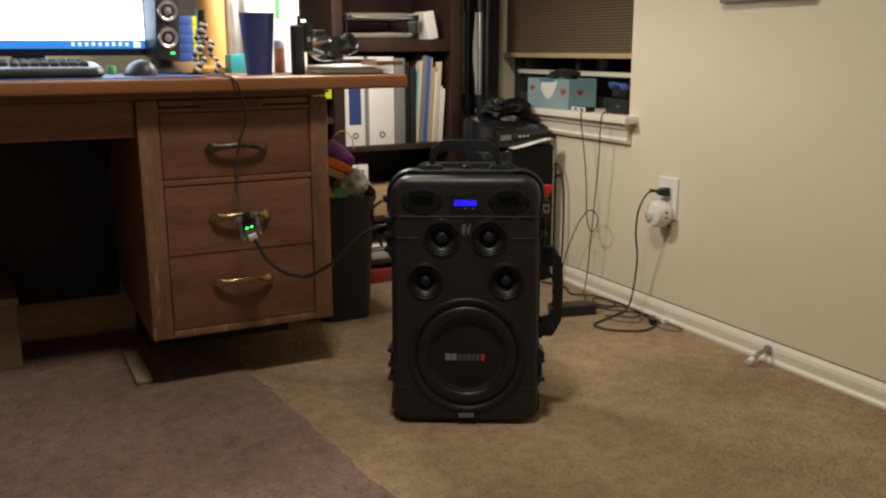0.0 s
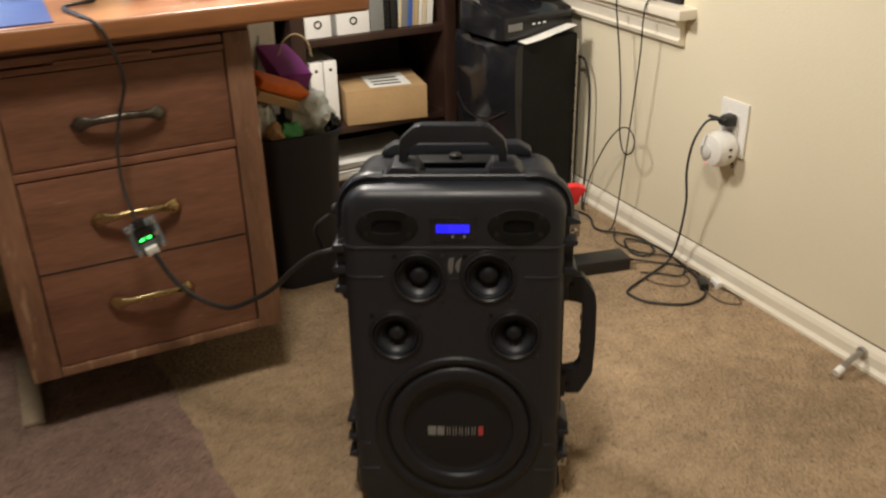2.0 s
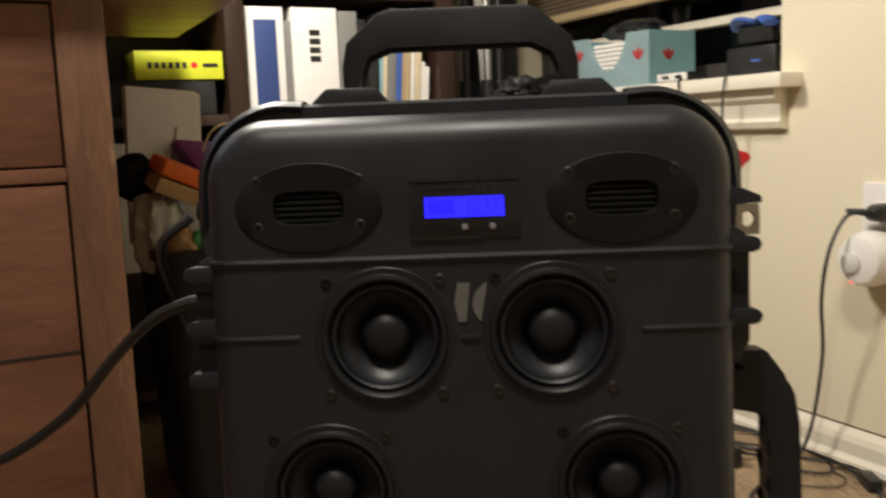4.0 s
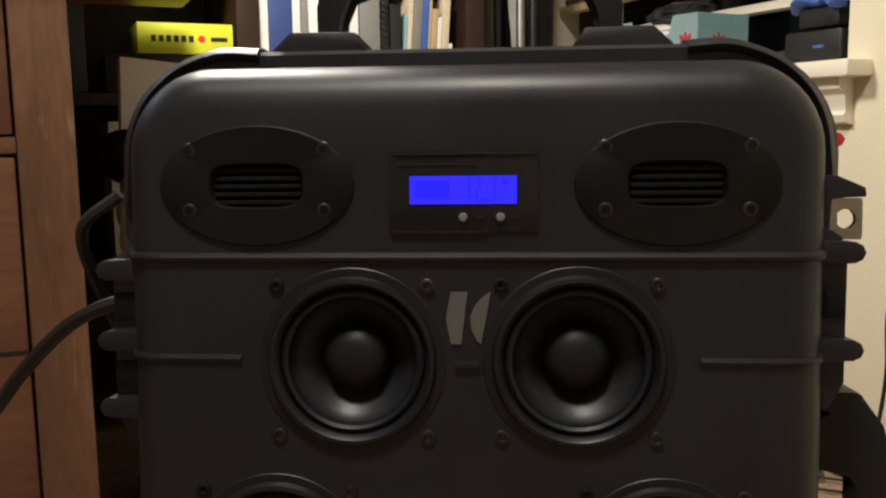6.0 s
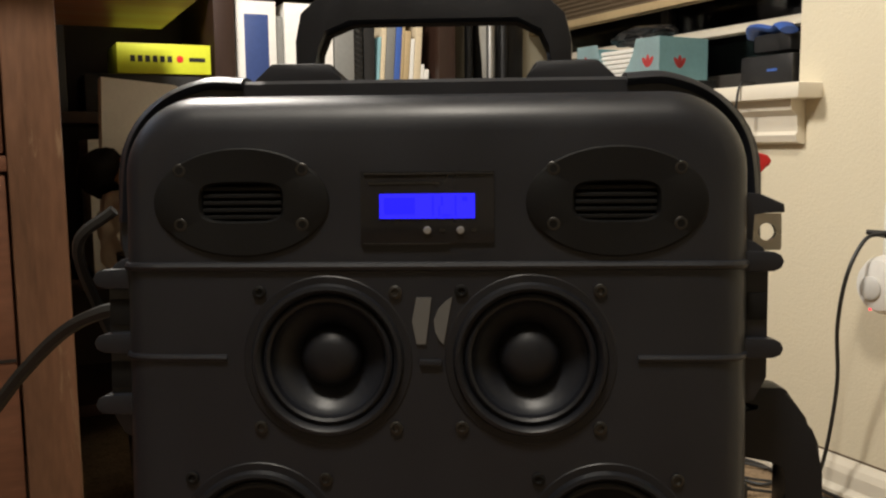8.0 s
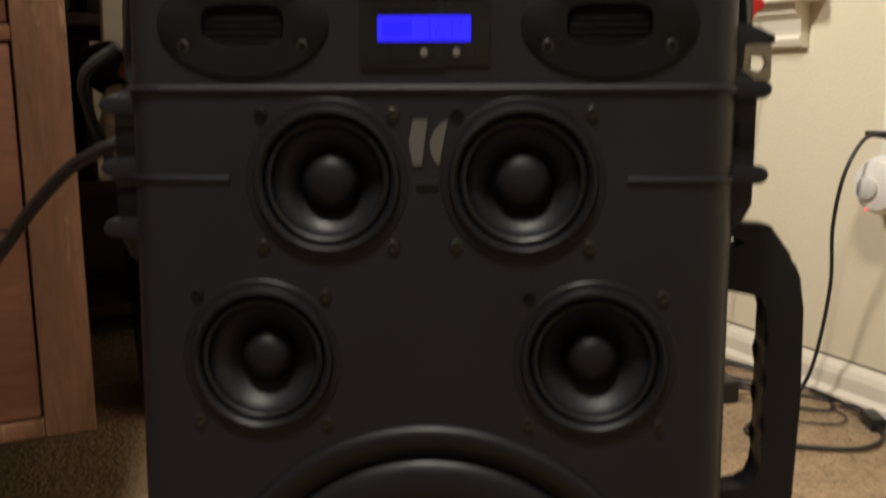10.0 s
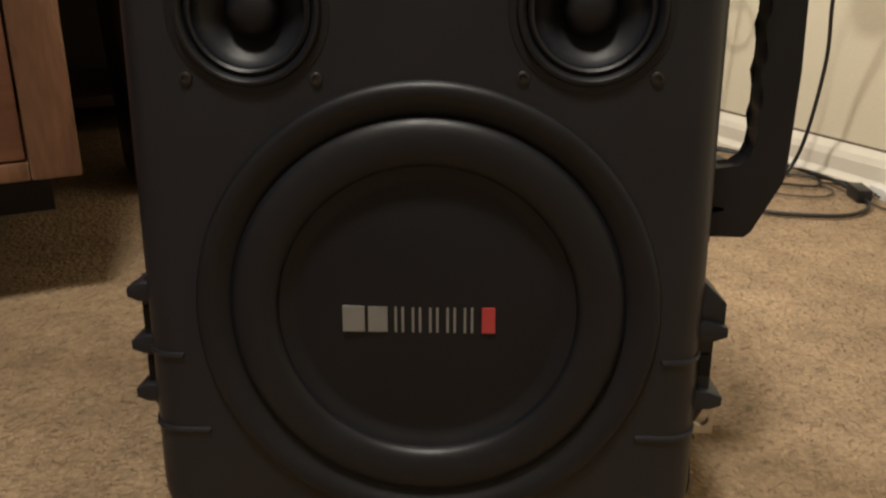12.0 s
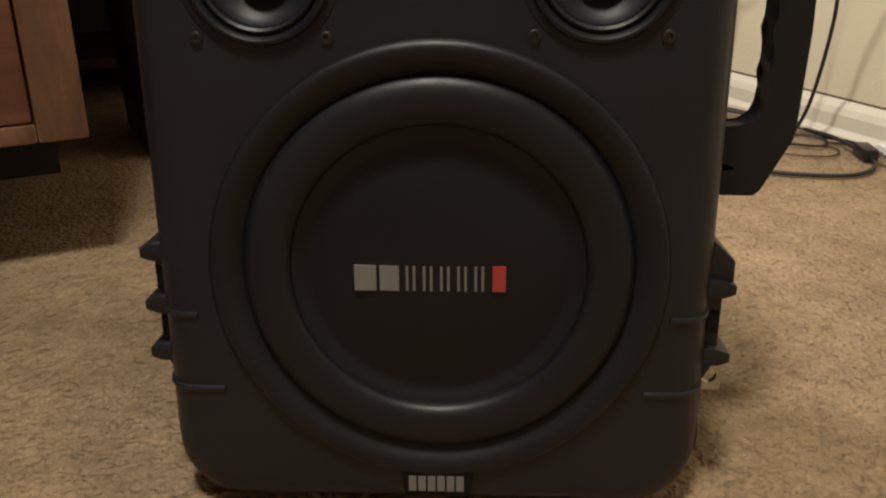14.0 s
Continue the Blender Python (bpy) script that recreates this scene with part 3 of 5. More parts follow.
part("emblem", prism([(0.0112, 0.4370), (0.0080, 0.4352), (0.0042, 0.4312), (0.0018, 0.4255), (0.0026, 0.4195), (0.0048, 0.4150), (0.0068, 0.4133)], -0.0010, 0.0004), EMBLEM, sp, smooth=False)

# catches and hinges on the two sides
for s, zs, out in ((-1, (0.4451, 0.4107, 0.3778), 0.1805), (1, (0.4531, 0.4085), 0.180), (-1, (0.1501, 0.1171, 0.0859), 0.1735), (1, (0.1307, 0.0874), 0.1768)):
    top, foot = zs[0] + 0.010, zs[-1] - (0.028 if s > 0 and zs[0] > 0.4 else 0.017)
    body = [(0.155, foot - 0.004), (out - 0.013, foot), (out - 0.0065, foot + 0.012), (out - 0.0060, zs[0] - 0.006), (out - 0.0085, top - 0.003), (out - 0.013, top), (0.155, top + 0.004)]
    latch = part("latch", prism([(s * x, z) for x, z in body], 0.022, 0.085, 0.002), CASE, sp)
    if s > 0 and zs[0] < 0.2:
        part("catch", prism([(0.155, zs[0]), (out - 0.001, zs[0] + 0.002), (out - 0.001, zs[0] + 0.016), (0.1598, zs[0] + 0.0315), (0.155, zs[0] + 0.033)], 0.020, 0.080, 0.002), CASE, latch)
    for a, b in zip(zs, zs[1:]):
        part("slot", box((min(s * 0.160, s * (out - 0.0072)), 0.0205, (a + b) / 2 - 0.008), (max(s * 0.160, s * (out - 0.0072)), 0.0225, (a + b) / 2 + 0.006), 0.0006), CASE2, latch)
    for zz in zs:
        pts = [(0.152, -0.0055), (out - 0.005, -0.0050), (out - 0.0015, -0.0034), (out, 0.0), (out - 0.0015, 0.0034), (out - 0.005, 0.0050), (0.152, 0.0060)] if zs[0] > 0.3 else [(0.152, -0.0060), (out - 0.007, -0.0060), (out, -0.0035), (out, 0.0025), (out - 0.007, 0.0048), (0.152, 0.0070)]
        part("fin", prism([(s * x, zz + z) for x, z in pts], 0.016, 0.088, 0.0015), CASE, latch)
for z0, px in ((0.4680, 0.1748), (0.0690, 0.1690)):
    bm = bmesh.new()
    n = 40
    hole = [(0.0046 * math.cos(2 * math.pi * k / n), 0.0046 * math.sin(2 * math.pi * k / n)) for k in range(n)]
    rim = []
    for k in range(n):
        c, q = math.cos(2 * math.pi * k / n), math.sin(2 * math.pi * k / n)
        f = min(0.0074 / max(abs(c), 1e-6), 0.0096 / max(abs(q), 1e-6))
        rim.append((c * f, q * f))
    loft([[(px + x, y, z0 + z) for x, z in loop] for loop, y in ((hole, 0.033), (hole, 0.029), (rim, 0.029), (rim, 0.033), (hole, 0.033))], bm, False, False)
    part("padlock_plate", bm, STEEL, sp, "stainless padlock plate", smooth=False)
    part("plate_housing", prism([(0.157, z0 - 0.012), (px - 0.0078, z0 - 0.012), (px - 0.0078, z0 + 0.0100), (px + 0.0090, z0 + 0.0100), (px + 0.0085, z0 + 0.0145), (px - 0.004, z0 + 0.0200), (0.157, z0 + 0.021)], 0.028, 0.070, 0.001), CASE, sp)

# folding handle on the side
outline = [(0.160, 0.3645), (0.1835, 0.3645), (0.1835, 0.3710), (0.160, 0.3710), (0.160, 0.3795), (0.194, 0.3790), (0.1975, 0.3775), (0.2060, 0.3605), (0.2118, 0.3555), (0.2153, 0.3470), (0.2172, 0.3300), (0.2180, 0.2740), (0.2163, 0.2150), (0.2145, 0.2080), (0.1985, 0.1775), (0.1945, 0.1740), (0.160, 0.1745), (0.160, 0.1890), (0.1830, 0.1890), (0.1830, 0.1950), (0.160, 0.1950)]
hole = [(0.160, 0.2160), (0.188, 0.2170), (0.1945, 0.2220), (0.1975, 0.2290)] + [(0.1965 + 0.0007 * math.sin(k * 2.1), 0.239 + 0.0088 * k) for k in range(10)] + [(0.1990, 0.3280), (0.1970, 0.3345), (0.1910, 0.3380), (0.160, 0.3395)]
hd = part("side_handle", prism(outline + hole, 0.063, 0.086, 0.0022), RUBBER, sp, "soft-grip side handle")
for zz in (0.362, 0.192):
    part("pivot", box((0.150, 0.058, zz - 0.022), (0.1735, 0.099, zz + 0.018), 0.004), CASE, hd)
    part("pin", rod((0.168, 0.0745, zz - 0.004), (0.188, 0.0745, zz - 0.004), 0.0022), SCREW, hd)

# top: raised plates, folding handle and trolley bar
for s in (-1, 1):
    part("top_plate", prism([(s * x, z) for x, z in ((0.044, 0.540), (0.0505, 0.5525), (0.0555, 0.5605), (0.0885, 0.5610), (0.0975, 0.5525), (0.104, 0.540))], 0.040, 0.105, 0.0025), CASE, sp)
    part("corner_guard", sweep([(s * 0.103, 0.048, 0.549), (s * 0.126, 0.048, 0.549), (s * 0.150, 0.048, 0.538), (s * 0.166, 0.048, 0.515), (s * 0.1705, 0.048, 0.475)], 0.006, 10, flat=(0.016, 0.005)), CASE, sp)
outer = [(-0.081, 0.540), (-0.0815, 0.578), (-0.0785, 0.594), (-0.058, 0.6125), (-0.048, 0.6155), (0.043, 0.6150), (0.053, 0.6110), (0.0735, 0.5920), (0.0775, 0.576), (0.077, 0.540)]
inner = [(0.0665, 0.540), (0.0670, 0.574), (0.0620, 0.5850), (0.0470, 0.5925), (-0.0500, 0.5925), (-0.0660, 0.5860), (-0.0710, 0.574), (-0.0705, 0.540)]
part("top_handle", prism(outer + inner, 0.068, 0.092, 0.003), RUBBER, sp, "raised soft-grip carrying handle")
for x in (-0.0757, 0.0715):
    part("handle_bracket", prism([(x - 0.012, 0.540), (x - 0.010, 0.553), (x - 0.006, 0.558), (x + 0.006, 0.558), (x + 0.010, 0.553), (x + 0.012, 0.540)], 0.062, 0.066, 0.001), CASE, sp)
    part("handle_bracket", prism([(x - 0.012, 0.540), (x - 0.010, 0.553), (x - 0.006, 0.558), (x + 0.006, 0.558), (x + 0.010, 0.553), (x + 0.012, 0.540)], 0.094, 0.104, 0.001), CASE, sp)
part("trolley_bar", prism([(-0.119, 0.540), (-0.117, 0.549), (-0.098, 0.5600), (0.098, 0.5600), (0.117, 0.549), (0.119, 0.540)], 0.165, 0.198, 0.004), CASE, sp)
part("handle_recess", box((-0.060, 0.106, 0.535), (0.060, 0.150, 0.549), 0.004), CASE2, sp)
part("lock_button", lathe([(0.010, 0), (0.010, 0.006), (0.007, 0.009), (0, 0.009)], 20, None, Matrix.Translation((0, 0.128, 0.548))), SCREW, sp)
for s in (-1, 1):
    part("wheel", lathe([(0, -0.012), (0.022, -0.012), (0.025, -0.008), (0.025, 0.008), (0.022, 0.012), (0, 0.012)], 24, None, Matrix.Translation((s * 0.125, 0.195, 0.024)) @ Matrix.Rotation(radians(90), 4, "Y")), RUBBER, sp)
part("switch", prism([(0.170, 0.513), (0.183, 0.5145), (0.1945, 0.5115), (0.1970, 0.5080), (0.1950, 0.5045), (0.1885, 0.5030), (0.1865, 0.4890), (0.180, 0.484), (0.170, 0.484)], 0.092, 0.112, 0.002), REDPL, sp, "red release lever")
part("socket", lathe([(0.010, 0), (0.010, 0.022), (0.007, 0.026), (0, 0.026)], 18, None, Matrix.Translation((-0.160, 0.075, 0.485)) @ Matrix.Rotation(radians(-90), 4, "Y")), BLACK, sp)

# ---- desk ----
desk = thing("desk", "old red-brown wooden pedestal desk with worn edges", "desk", pose(-0.013, -0.010, 0.001))
bm = box((-1.1, 2.352, 0.722), (1.203, 3.12, 0.755), 0.007, seg=3)
part("desk_top", bm, TOPWOOD, desk)
PX0, PX1, PY0, PY1, PZ0 = 0.548, 1.003, 2.40, 3.06, 0.134
part("side_panel", box((PX0, PY0 + 0.02, PZ0), (PX0 + 0.02, PY1, 0.70), 0.002), WOODV, desk)
part("side_panel", box((PX1 - 0.02, PY0 + 0.02, PZ0), (PX1, PY1, 0.70), 0.002), WOODV, desk)
part("back_panel", box((PX0 + 0.02, PY1 - 0.02, PZ0), (PX1 - 0.02, PY1, 0.70)), WOOD, desk)
part("stile", box((PX0, PY0, PZ0), (0.597, PY0 + 0.022, 0.705), 0.004), WOODV, desk)
part("stile", box((0.957, PY0, PZ0), (PX1, PY0 + 0.022, 0.705), 0.004), WOODV, desk)
part("rail", box((0.597, PY0 + 0.002, PZ0), (0.957, PY0 + 0.022, 0.152), 0.003), WOODV, desk)
part("rail", box((0.597, PY0 + 0.002, 0.505), (0.957, PY0 + 0.022, 0.519), 0.002), WOOD, desk)
part("rail", box((0.597, PY0 + 0.002, 0.676), (0.957, PY0 + 0.022, 0.686), 0.002), WOOD, desk)
part("pull_out_board", box((0.600, PY0 - 0.002, 0.690), (0.954, PY1 - 0.03, 0.704), 0.003), WOOD, desk)
part("board_grip", box((0.690, PY0 - 0.008, 0.687), (0.840, PY0, 0.693), 0.003), WOOD, desk)


def pull(x, z, material, parent):
    """An arched drawer pull with two spreading feet."""
    loops, n = [], 40
    for k in range(n + 1):
        u = 2 * k / n - 1
        rise = 0.021 * (1 - abs(u) ** 2.6)
        leaf = math.exp(-((abs(u) - 0.84) / 0.17) ** 2)
        half = (0.0066 + 0.0068 * leaf) * min(1.0, 0.12 + (1 - abs(u)) * 7)
        deep = (0.0055 - 0.0015 * leaf) * min(1.0, 0.2 + (1 - abs(u)) * 7)
        c = Vector((x + 0.076 * u, PY0 + 0.001 - rise, z + 0.004 - 0.010 * u * u))
        loops.append([(c.x, c.y - deep * math.cos(2 * math.pi * q / 14), c.z + half * math.sin(2 * math.pi * q / 14)) for q in range(14)])
    bm = loft(loops)
    return part("drawer_pull", bm, material, parent)


def drawer(z0, z1, pulls, line=None):
    d = part("drawer", box((0.599, PY0 + 0.004, z0 + 0.002), (0.955, PY0 + 0.024, z1 - 0.002), 0.0025), WOOD, desk)
    for z, material in pulls:
        pull(0.772, z, material, d)
    if line:
        part("groove", box((0.600, PY0 + 0.0032, line), (0.954, PY0 + 0.006, line + 0.003)), SHADOWWOOD, d)
    return d


drawer(0.519, 0.676, [(0.592, DULLBRASS)])
drawer(0.152, 0.505, [(0.424, BRASS), (0.262, BRASS)], 0.335)
# Near-black block added to deepen the shade below the pedestal.
part("shade_block", box((0.580, 2.760, 0.0), (0.985, 2.98, PZ0)), SHADOWWOOD, desk)
# Thin slab added for a paler patch of carpet, not a desk part.
part("pale_strip", box((0.508, 2.465, 0.0072), (0.548, 2.72, 0.018), 0.003), DULLTAN, desk, "pale thin strip added on the floor by the pedestal")
part("centre_drawer", box((-0.30, PY0 + 0.012, 0.622), (PX0 - 0.002, 2.9, 0.705), 0.003), WOOD, desk)
part("top_rail", box((-0.30, PY0 + 0.006, 0.706), (PX1, PY0 + 0.03, 0.722), 0.002), WOOD, desk)
# Kneehole back coloured near-black for the darkness under the desk.
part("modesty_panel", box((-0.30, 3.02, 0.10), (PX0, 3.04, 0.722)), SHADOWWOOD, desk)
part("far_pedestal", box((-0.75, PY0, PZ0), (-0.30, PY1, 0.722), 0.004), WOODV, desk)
# Same added shade block below the unseen pedestal.
part("far_shade_block", box((-0.73, 2.505, 0), (-0.32, 2.98, PZ0)), SHADOWWOOD, desk)

kb_ = thing("storage_box", "dull grey-brown carton standing in the dark under the desk", "box", pose(0.100, 2.72, 0.0075, 0, 0, 3))
part("carton", box((-0.15, 0, 0), (0.150, 0.22, 0.170), 0.004), DULLTAN, kb_)
part("lid", box((-0.155, -0.005, 0.1705), (0.155, 0.225, 0.190), 0.004), DULLTAN, kb_)

# ---- bookcase ----
BY0, BY1 = 3.165, 3.50
bc = thing("bookcase", "dark brown wooden bookcase with two bays of shelves", "bookcase")
for x in (0.747, 1.287, 1.733):
    part("upright", box((x, BY0, 0), (x + 0.038, BY1, 1.85), 0.003), DARKWOOD, bc)
part("back_board", box((0.785, BY1 - 0.008, 0.02), (1.733, BY1, 1.85)), DARKWOOD, bc)
for x0, x1, low in ((0.785, 1.287, (0.075, 0.300, 0.588)), (1.325, 1.733, (0.075, 0.235, 0.487))):
    for z in (*low, 0.852, 1.20, 1.52, 1.83):
        part("shelf", box((x0, BY0 + 0.006, z - (0.042 if z == 0.852 else 0.02)), (x1, BY1 - 0.008, z), 0.002), DARKWOOD, bc)

# ---- on the bookcase ----
def binder(x0, x1, z0, h, material, label, m=None, y0=3.186, depth=0.26, rings=True, spine=None):
    """A ring binder standing with its spine to the room: two boards, a spine, the papers, a finger ring and a label."""
    w = x1 - x0
    b = thing("ring_binder", label, "binder", (m or Matrix()) if m else pose((x0 + x1) / 2, y0, z0), "binders on the shelves")
    part("cover", box((-w / 2, 0.002, 0), (-w / 2 + 0.003, depth, h), 0.001), material, b)
    part("cover", box((w / 2 - 0.003, 0.002, 0), (w / 2, depth, h), 0.001), material, b)
    part("spine", box((-w / 2, 0, 0), (w / 2, 0.003, h), 0.001), material, b)
    part("papers", box((-w / 2 + 0.006, 0.02, 0.008), (w / 2 - 0.008, depth - 0.012, h - 0.012)), PAPER, b)
    if rings:
        part("finger_ring", lathe([(0.007, -0.001), (0.011, -0.001), (0.011, 0.001), (0.007, 0.001), (0.007, -0.001)], 24, None, Matrix.Translation((0, -0.0005, 0.035)) @ FRONT), SCREW, b)
    if spine:
        part("spine_label", box((-w * 0.3, -0.0012, h * 0.24), (w * 0.3, 0.001, h * 0.92), 0.0005), spine, b)
    return b


binder(1.332, 1.4067, 0.4875, 0.305, WHITE, "white ring binder with a navy spine label", spine=NAVYB)
bb = binder(1.4233, 1.5176, 0.4875, 0.305, WHITE, "wide white ring binder with hand lettering on its spine")
for k in range(4):
    part("mark", box((-0.012, -0.0012, 0.20 + k * 0.017), (0.010, 0.0005, 0.211 + k * 0.017)), BLACK, bb, smooth=False)


def book(x0, x1, z0, h, material, label, lean=0.0, depth=0.22, y0=3.192, name="book"):
    w = x1 - x0
    b = thing(name, label, "book", pose((x0 + x1) / 2, y0, z0, 0, lean, 0), "books on the shelf")
    part("cover", box((-w / 2, 0.001, 0), (-w / 2 + 0.0015, depth, h)), material, b)
    part("cover", box((w / 2 - 0.0015, 0.001, 0), (w / 2, depth, h)), material, b)
    part("spine", box((-w / 2, 0, 0), (w / 2, 0.002, h), 0.0007), material, b)
    part("pages", box((-w / 2 + 0.0017, 0.004, 0.003), (w / 2 - 0.0017, depth - 0.004, h - 0.003)), PAPER, b)
    return b


book(1.4087, 1.4212, 0.4875, 0.28, GREYB, "thin grey report cover standing on the shelf")
binder(1.5207, 1.5601, 0.4875, 0.30, GREYB, "dark grey ring binder on the shelf", rings=False)
sb = book(1.5622, 1.5809, 0.4875, 0.285, BLACK, "black spiral-bound notebook on the shelf", name="spiral_notebook")
for k in range(24):
    part("coil", lathe([(0.007, -0.0008), (0.009, -0.0008), (0.009, 0.0008), (0.007, 0.0008), (0.007, -0.0008)], 12, None, Matrix.Translation((0, 0, 0.012 + k * 0.0112))), SCREW, sb)
book(1.583, 1.6058, 0.4875, 0.27, BLACK, "black hardback book on the shelf")
LEANS = [(1.5979, 1.6031, TISSUE2, 0.25), (1.6041, 1.6135, OLDPAPER, 0.29), (1.6145, 1.6332, GREYB, 0.31), (1.6342, 1.6467, BLUEB, 0.305), (1.6477, 1.6529, TANB, 0.30), (1.6539, 1.6664, TANB, 0.265), (1.6674, 1.6757, PAPER, 0.25), (1.6767, 1.6912, OLDPAPER, 0.285), (1.6923, 1.6995, PAPER, 0.20), (1.7006, 1.7099, PAPER, 0.19)]
for x0, x1, m, h in LEANS:
    book(x0, x1, 0.488, h, m, "paper-covered book leaning on its neighbours", lean=4.0)

# letter trays and papers on the upper shelf
tray = thing("letter_tray", "black two-tier letter tray with loose papers", "letter tray", pose(1.477, 3.175, 0.8525))
for z in (0.0, 0.062):
    part("tier", box((-0.135, 0, z), (0.135, 0.27, z + 0.004), 0.001), BLACK, tray)
    for x in (-0.135, 0.131):
        part("tray_side", box((x, 0, z + 0.004), (x + 0.004, 0.27, z + 0.020), 0.001), BLACK, tray)
for x in (-0.133, 0.129):
    for y in (0.01, 0.25):
        part("post", box((x, y, 0.02), (x + 0.004, y + 0.006, 0.062)), BLACK, tray)
rng = random.Random(4)


def sheets(name, n, cx, cy, z, w, d, material, label, t=0.0022, spread=3.0, thick=0.006):
    """A loose pile of papers, each a little askew and curled."""
    pile = thing(name, label, "papers", pose(cx, cy, z))
    for k in range(n):
        bm = bmesh.new()
        a = rng.uniform(-spread, spread)
        m = Matrix.Translation((rng.uniform(-1, 1) * thick, rng.uniform(-1, 1) * thick, k * t)) @ Matrix.Rotation(radians(a), 4, "Z")
        nx, ph = 8, rng.uniform(0, 6)
        rows = [[[bm.verts.new(m @ Vector((w * (i / nx - 0.5), d * (j - 0.5), s * 0.0008 + 0.0009 * math.sin(i * 0.9 + ph) + 0.001))) for i in range(nx + 1)] for j in range(2)] for s in range(2)]
        for i in range(nx):
            for s in range(2):
                bm.faces.new((rows[s][0][i], rows[s][0][i + 1], rows[s][1][i + 1], rows[s][1][i]))
            for j in range(2):
                bm.faces.new((rows[0][j][i], rows[0][j][i + 1], rows[1][j][i + 1], rows[1][j][i]))
        for i in (0, nx):
            bm.faces.new((rows[0][0][i], rows[0][1][i], rows[1][1][i], rows[1][0][i]))
        part("sheet", bm, material if k % 4 else OLDPAPER, pile)
    return pile


sheets("paper_pile", 7, 1.477, 3.30, 0.8575, 0.22, 0.25, PAPER, "loose white and yellowed papers in a letter tray")
sheets("paper_pile", 9, 1.477, 3.30, 0.9195, 0.22, 0.25, PAPER, "loose white and yellowed papers in a letter tray")
book(1.657, 1.697, 0.8535, 0.095, PAPER, "small white booklet leaning on the shelf", lean=-12, depth=0.15)

# lower shelves
for x in (1.340, 1.381):
    f = thing("magazine_file", "white cardboard magazine file on the lower shelf", "magazine file", pose(x, 3.196, 0.2355), "magazine files")
    part("shell", box((0.0, 0, 0), (0.036, 0.22, 0.183), 0.001), WHITE, f)
    part("finger_hole", lathe([(0.0045, 0.0006), (0.0, 0.0008)], 16, None, Matrix.Translation((0.018, 0, 0.160)) @ FRONT), BLACK, f)
cb = thing("cardboard_box", "small brown cardboard box with a white shipping label", "box", pose(1.429, 3.172, 0.2355, 0, 0, -9))
part("carton", box((0, 0, 0), (0.235, 0.20, 0.095), 0.003), CARD, cb)
part("flap", box((0.001, 0.001, 0.0952), (0.234, 0.098, 0.0968), 0.0005), CARD, cb)
part("flap", box((0.001, 0.102, 0.0952), (0.234, 0.199, 0.0968), 0.0005), CARD, cb)
part("shipping_label", box((0.075, 0.02, 0.097), (0.195, 0.15, 0.0978)), PAPER, cb)
for k in range(3):
    part("mark", box((0.09, 0.04 + k * 0.03, 0.0979), (0.17, 0.052 + k * 0.03, 0.0984)), BLACK, cb, smooth=False)
sheets("paper_pile", 8, 1.507, 3.29, 0.0755, 0.28, 0.21, PAPER, "loose white papers on the bottom shelf", 0.006)
rb = thing("red_binder", "red binder lying on the bottom shelf", "binder", pose(1.367, 3.11, 0.0))
part("cover", box((0.0, 0, 0.004), (0.16, 0.03, 0.050), 0.002), DARKRED, rb)
part("pages", box((0.002, 0.002, 0.001), (0.158, 0.028, 0.004)), PAPER, rb)
yb = thing("yellow_box", "bright yellow-green printed carton on the shelf", "box", pose(1.121, 3.172, 0.6545))
part("carton", box((0, 0, 0), (0.160, 0.16, 0.052), 0.0015), YELLOW, yb)
for k in range(6):
    part("mark", box((0.022 + k * 0.0125, -0.0006, 0.020), (0.030 + k * 0.0125, 0.0005, 0.031)), BLACK, yb, smooth=False)
part("mark", lathe([(0.006, 0.0002), (0.006, 0.0008), (0, 0.0008)], 16, None, Matrix.Translation((0.106, 0, 0.026)) @ FRONT), REDPL, yb)
part("mark", box((0.122, -0.0006, 0.022), (0.150, 0.0005, 0.029)), BLACK, yb, smooth=False)
db = thing("flat_case", "flat dark plastic case lying under the yellow carton", "case", pose(1.067, 3.176, 0.5885))
part("body", box((0, 0, 0), (0.198, 0.20, 0.0655), 0.004), BLACK, db)
part("seam", box((0.001, -0.0008, 0.034), (0.197, 0.001, 0.036)), SCREW, db)
for x0, x1, h, m in ((0.83, 0.90, 0.22, DARKGREY), (0.903, 0.97, 0.24, GREYB), (0.973, 1.04, 0.20, DARKGREY)):
    book(x0, x1, 0.5885, h, m, "plain book on the dim shelf behind the desk")
for x0, x1, h, m in ((1.067, 1.152, 0.24, PAPER), (1.155, 1.242, 0.225, PAPER)):
    book(x0, x1, 0.3005, h, m, "pale folder standing on the lower shelf", y0=3.18)

# ---- waste bin ----
can = thing("waste_bin", "dark plastic waste bin full of packaging and bags", "bin", pose(1.165, 2.858, 0))


def rect_loop(w, d, r, z):
    return [(x, y, z) for x, y in rrect(w, d, r, 5)]


bb_ = part("bin_body", loft([rect_loop(0.150, 0.215, 0.03, 0.0), rect_loop(0.155, 0.22, 0.03, 0.012), rect_loop(0.185, 0.265, 0.035, 0.375), rect_loop(0.178, 0.258, 0.033, 0.34), rect_loop(0.15, 0.21, 0.03, 0.02)]), NAVY, can)
part("bin_rim", loft([rect_loop(0.187, 0.267, 0.036, 0.374), rect_loop(0.197, 0.277, 0.039, 0.374), rect_loop(0.198, 0.278, 0.039, 0.386), rect_loop(0.187, 0.267, 0.036, 0.388), rect_loop(0.180, 0.260, 0.034, 0.372), rect_loop(0.187, 0.267, 0.036, 0.374)], None, False, False), NAVY, can)


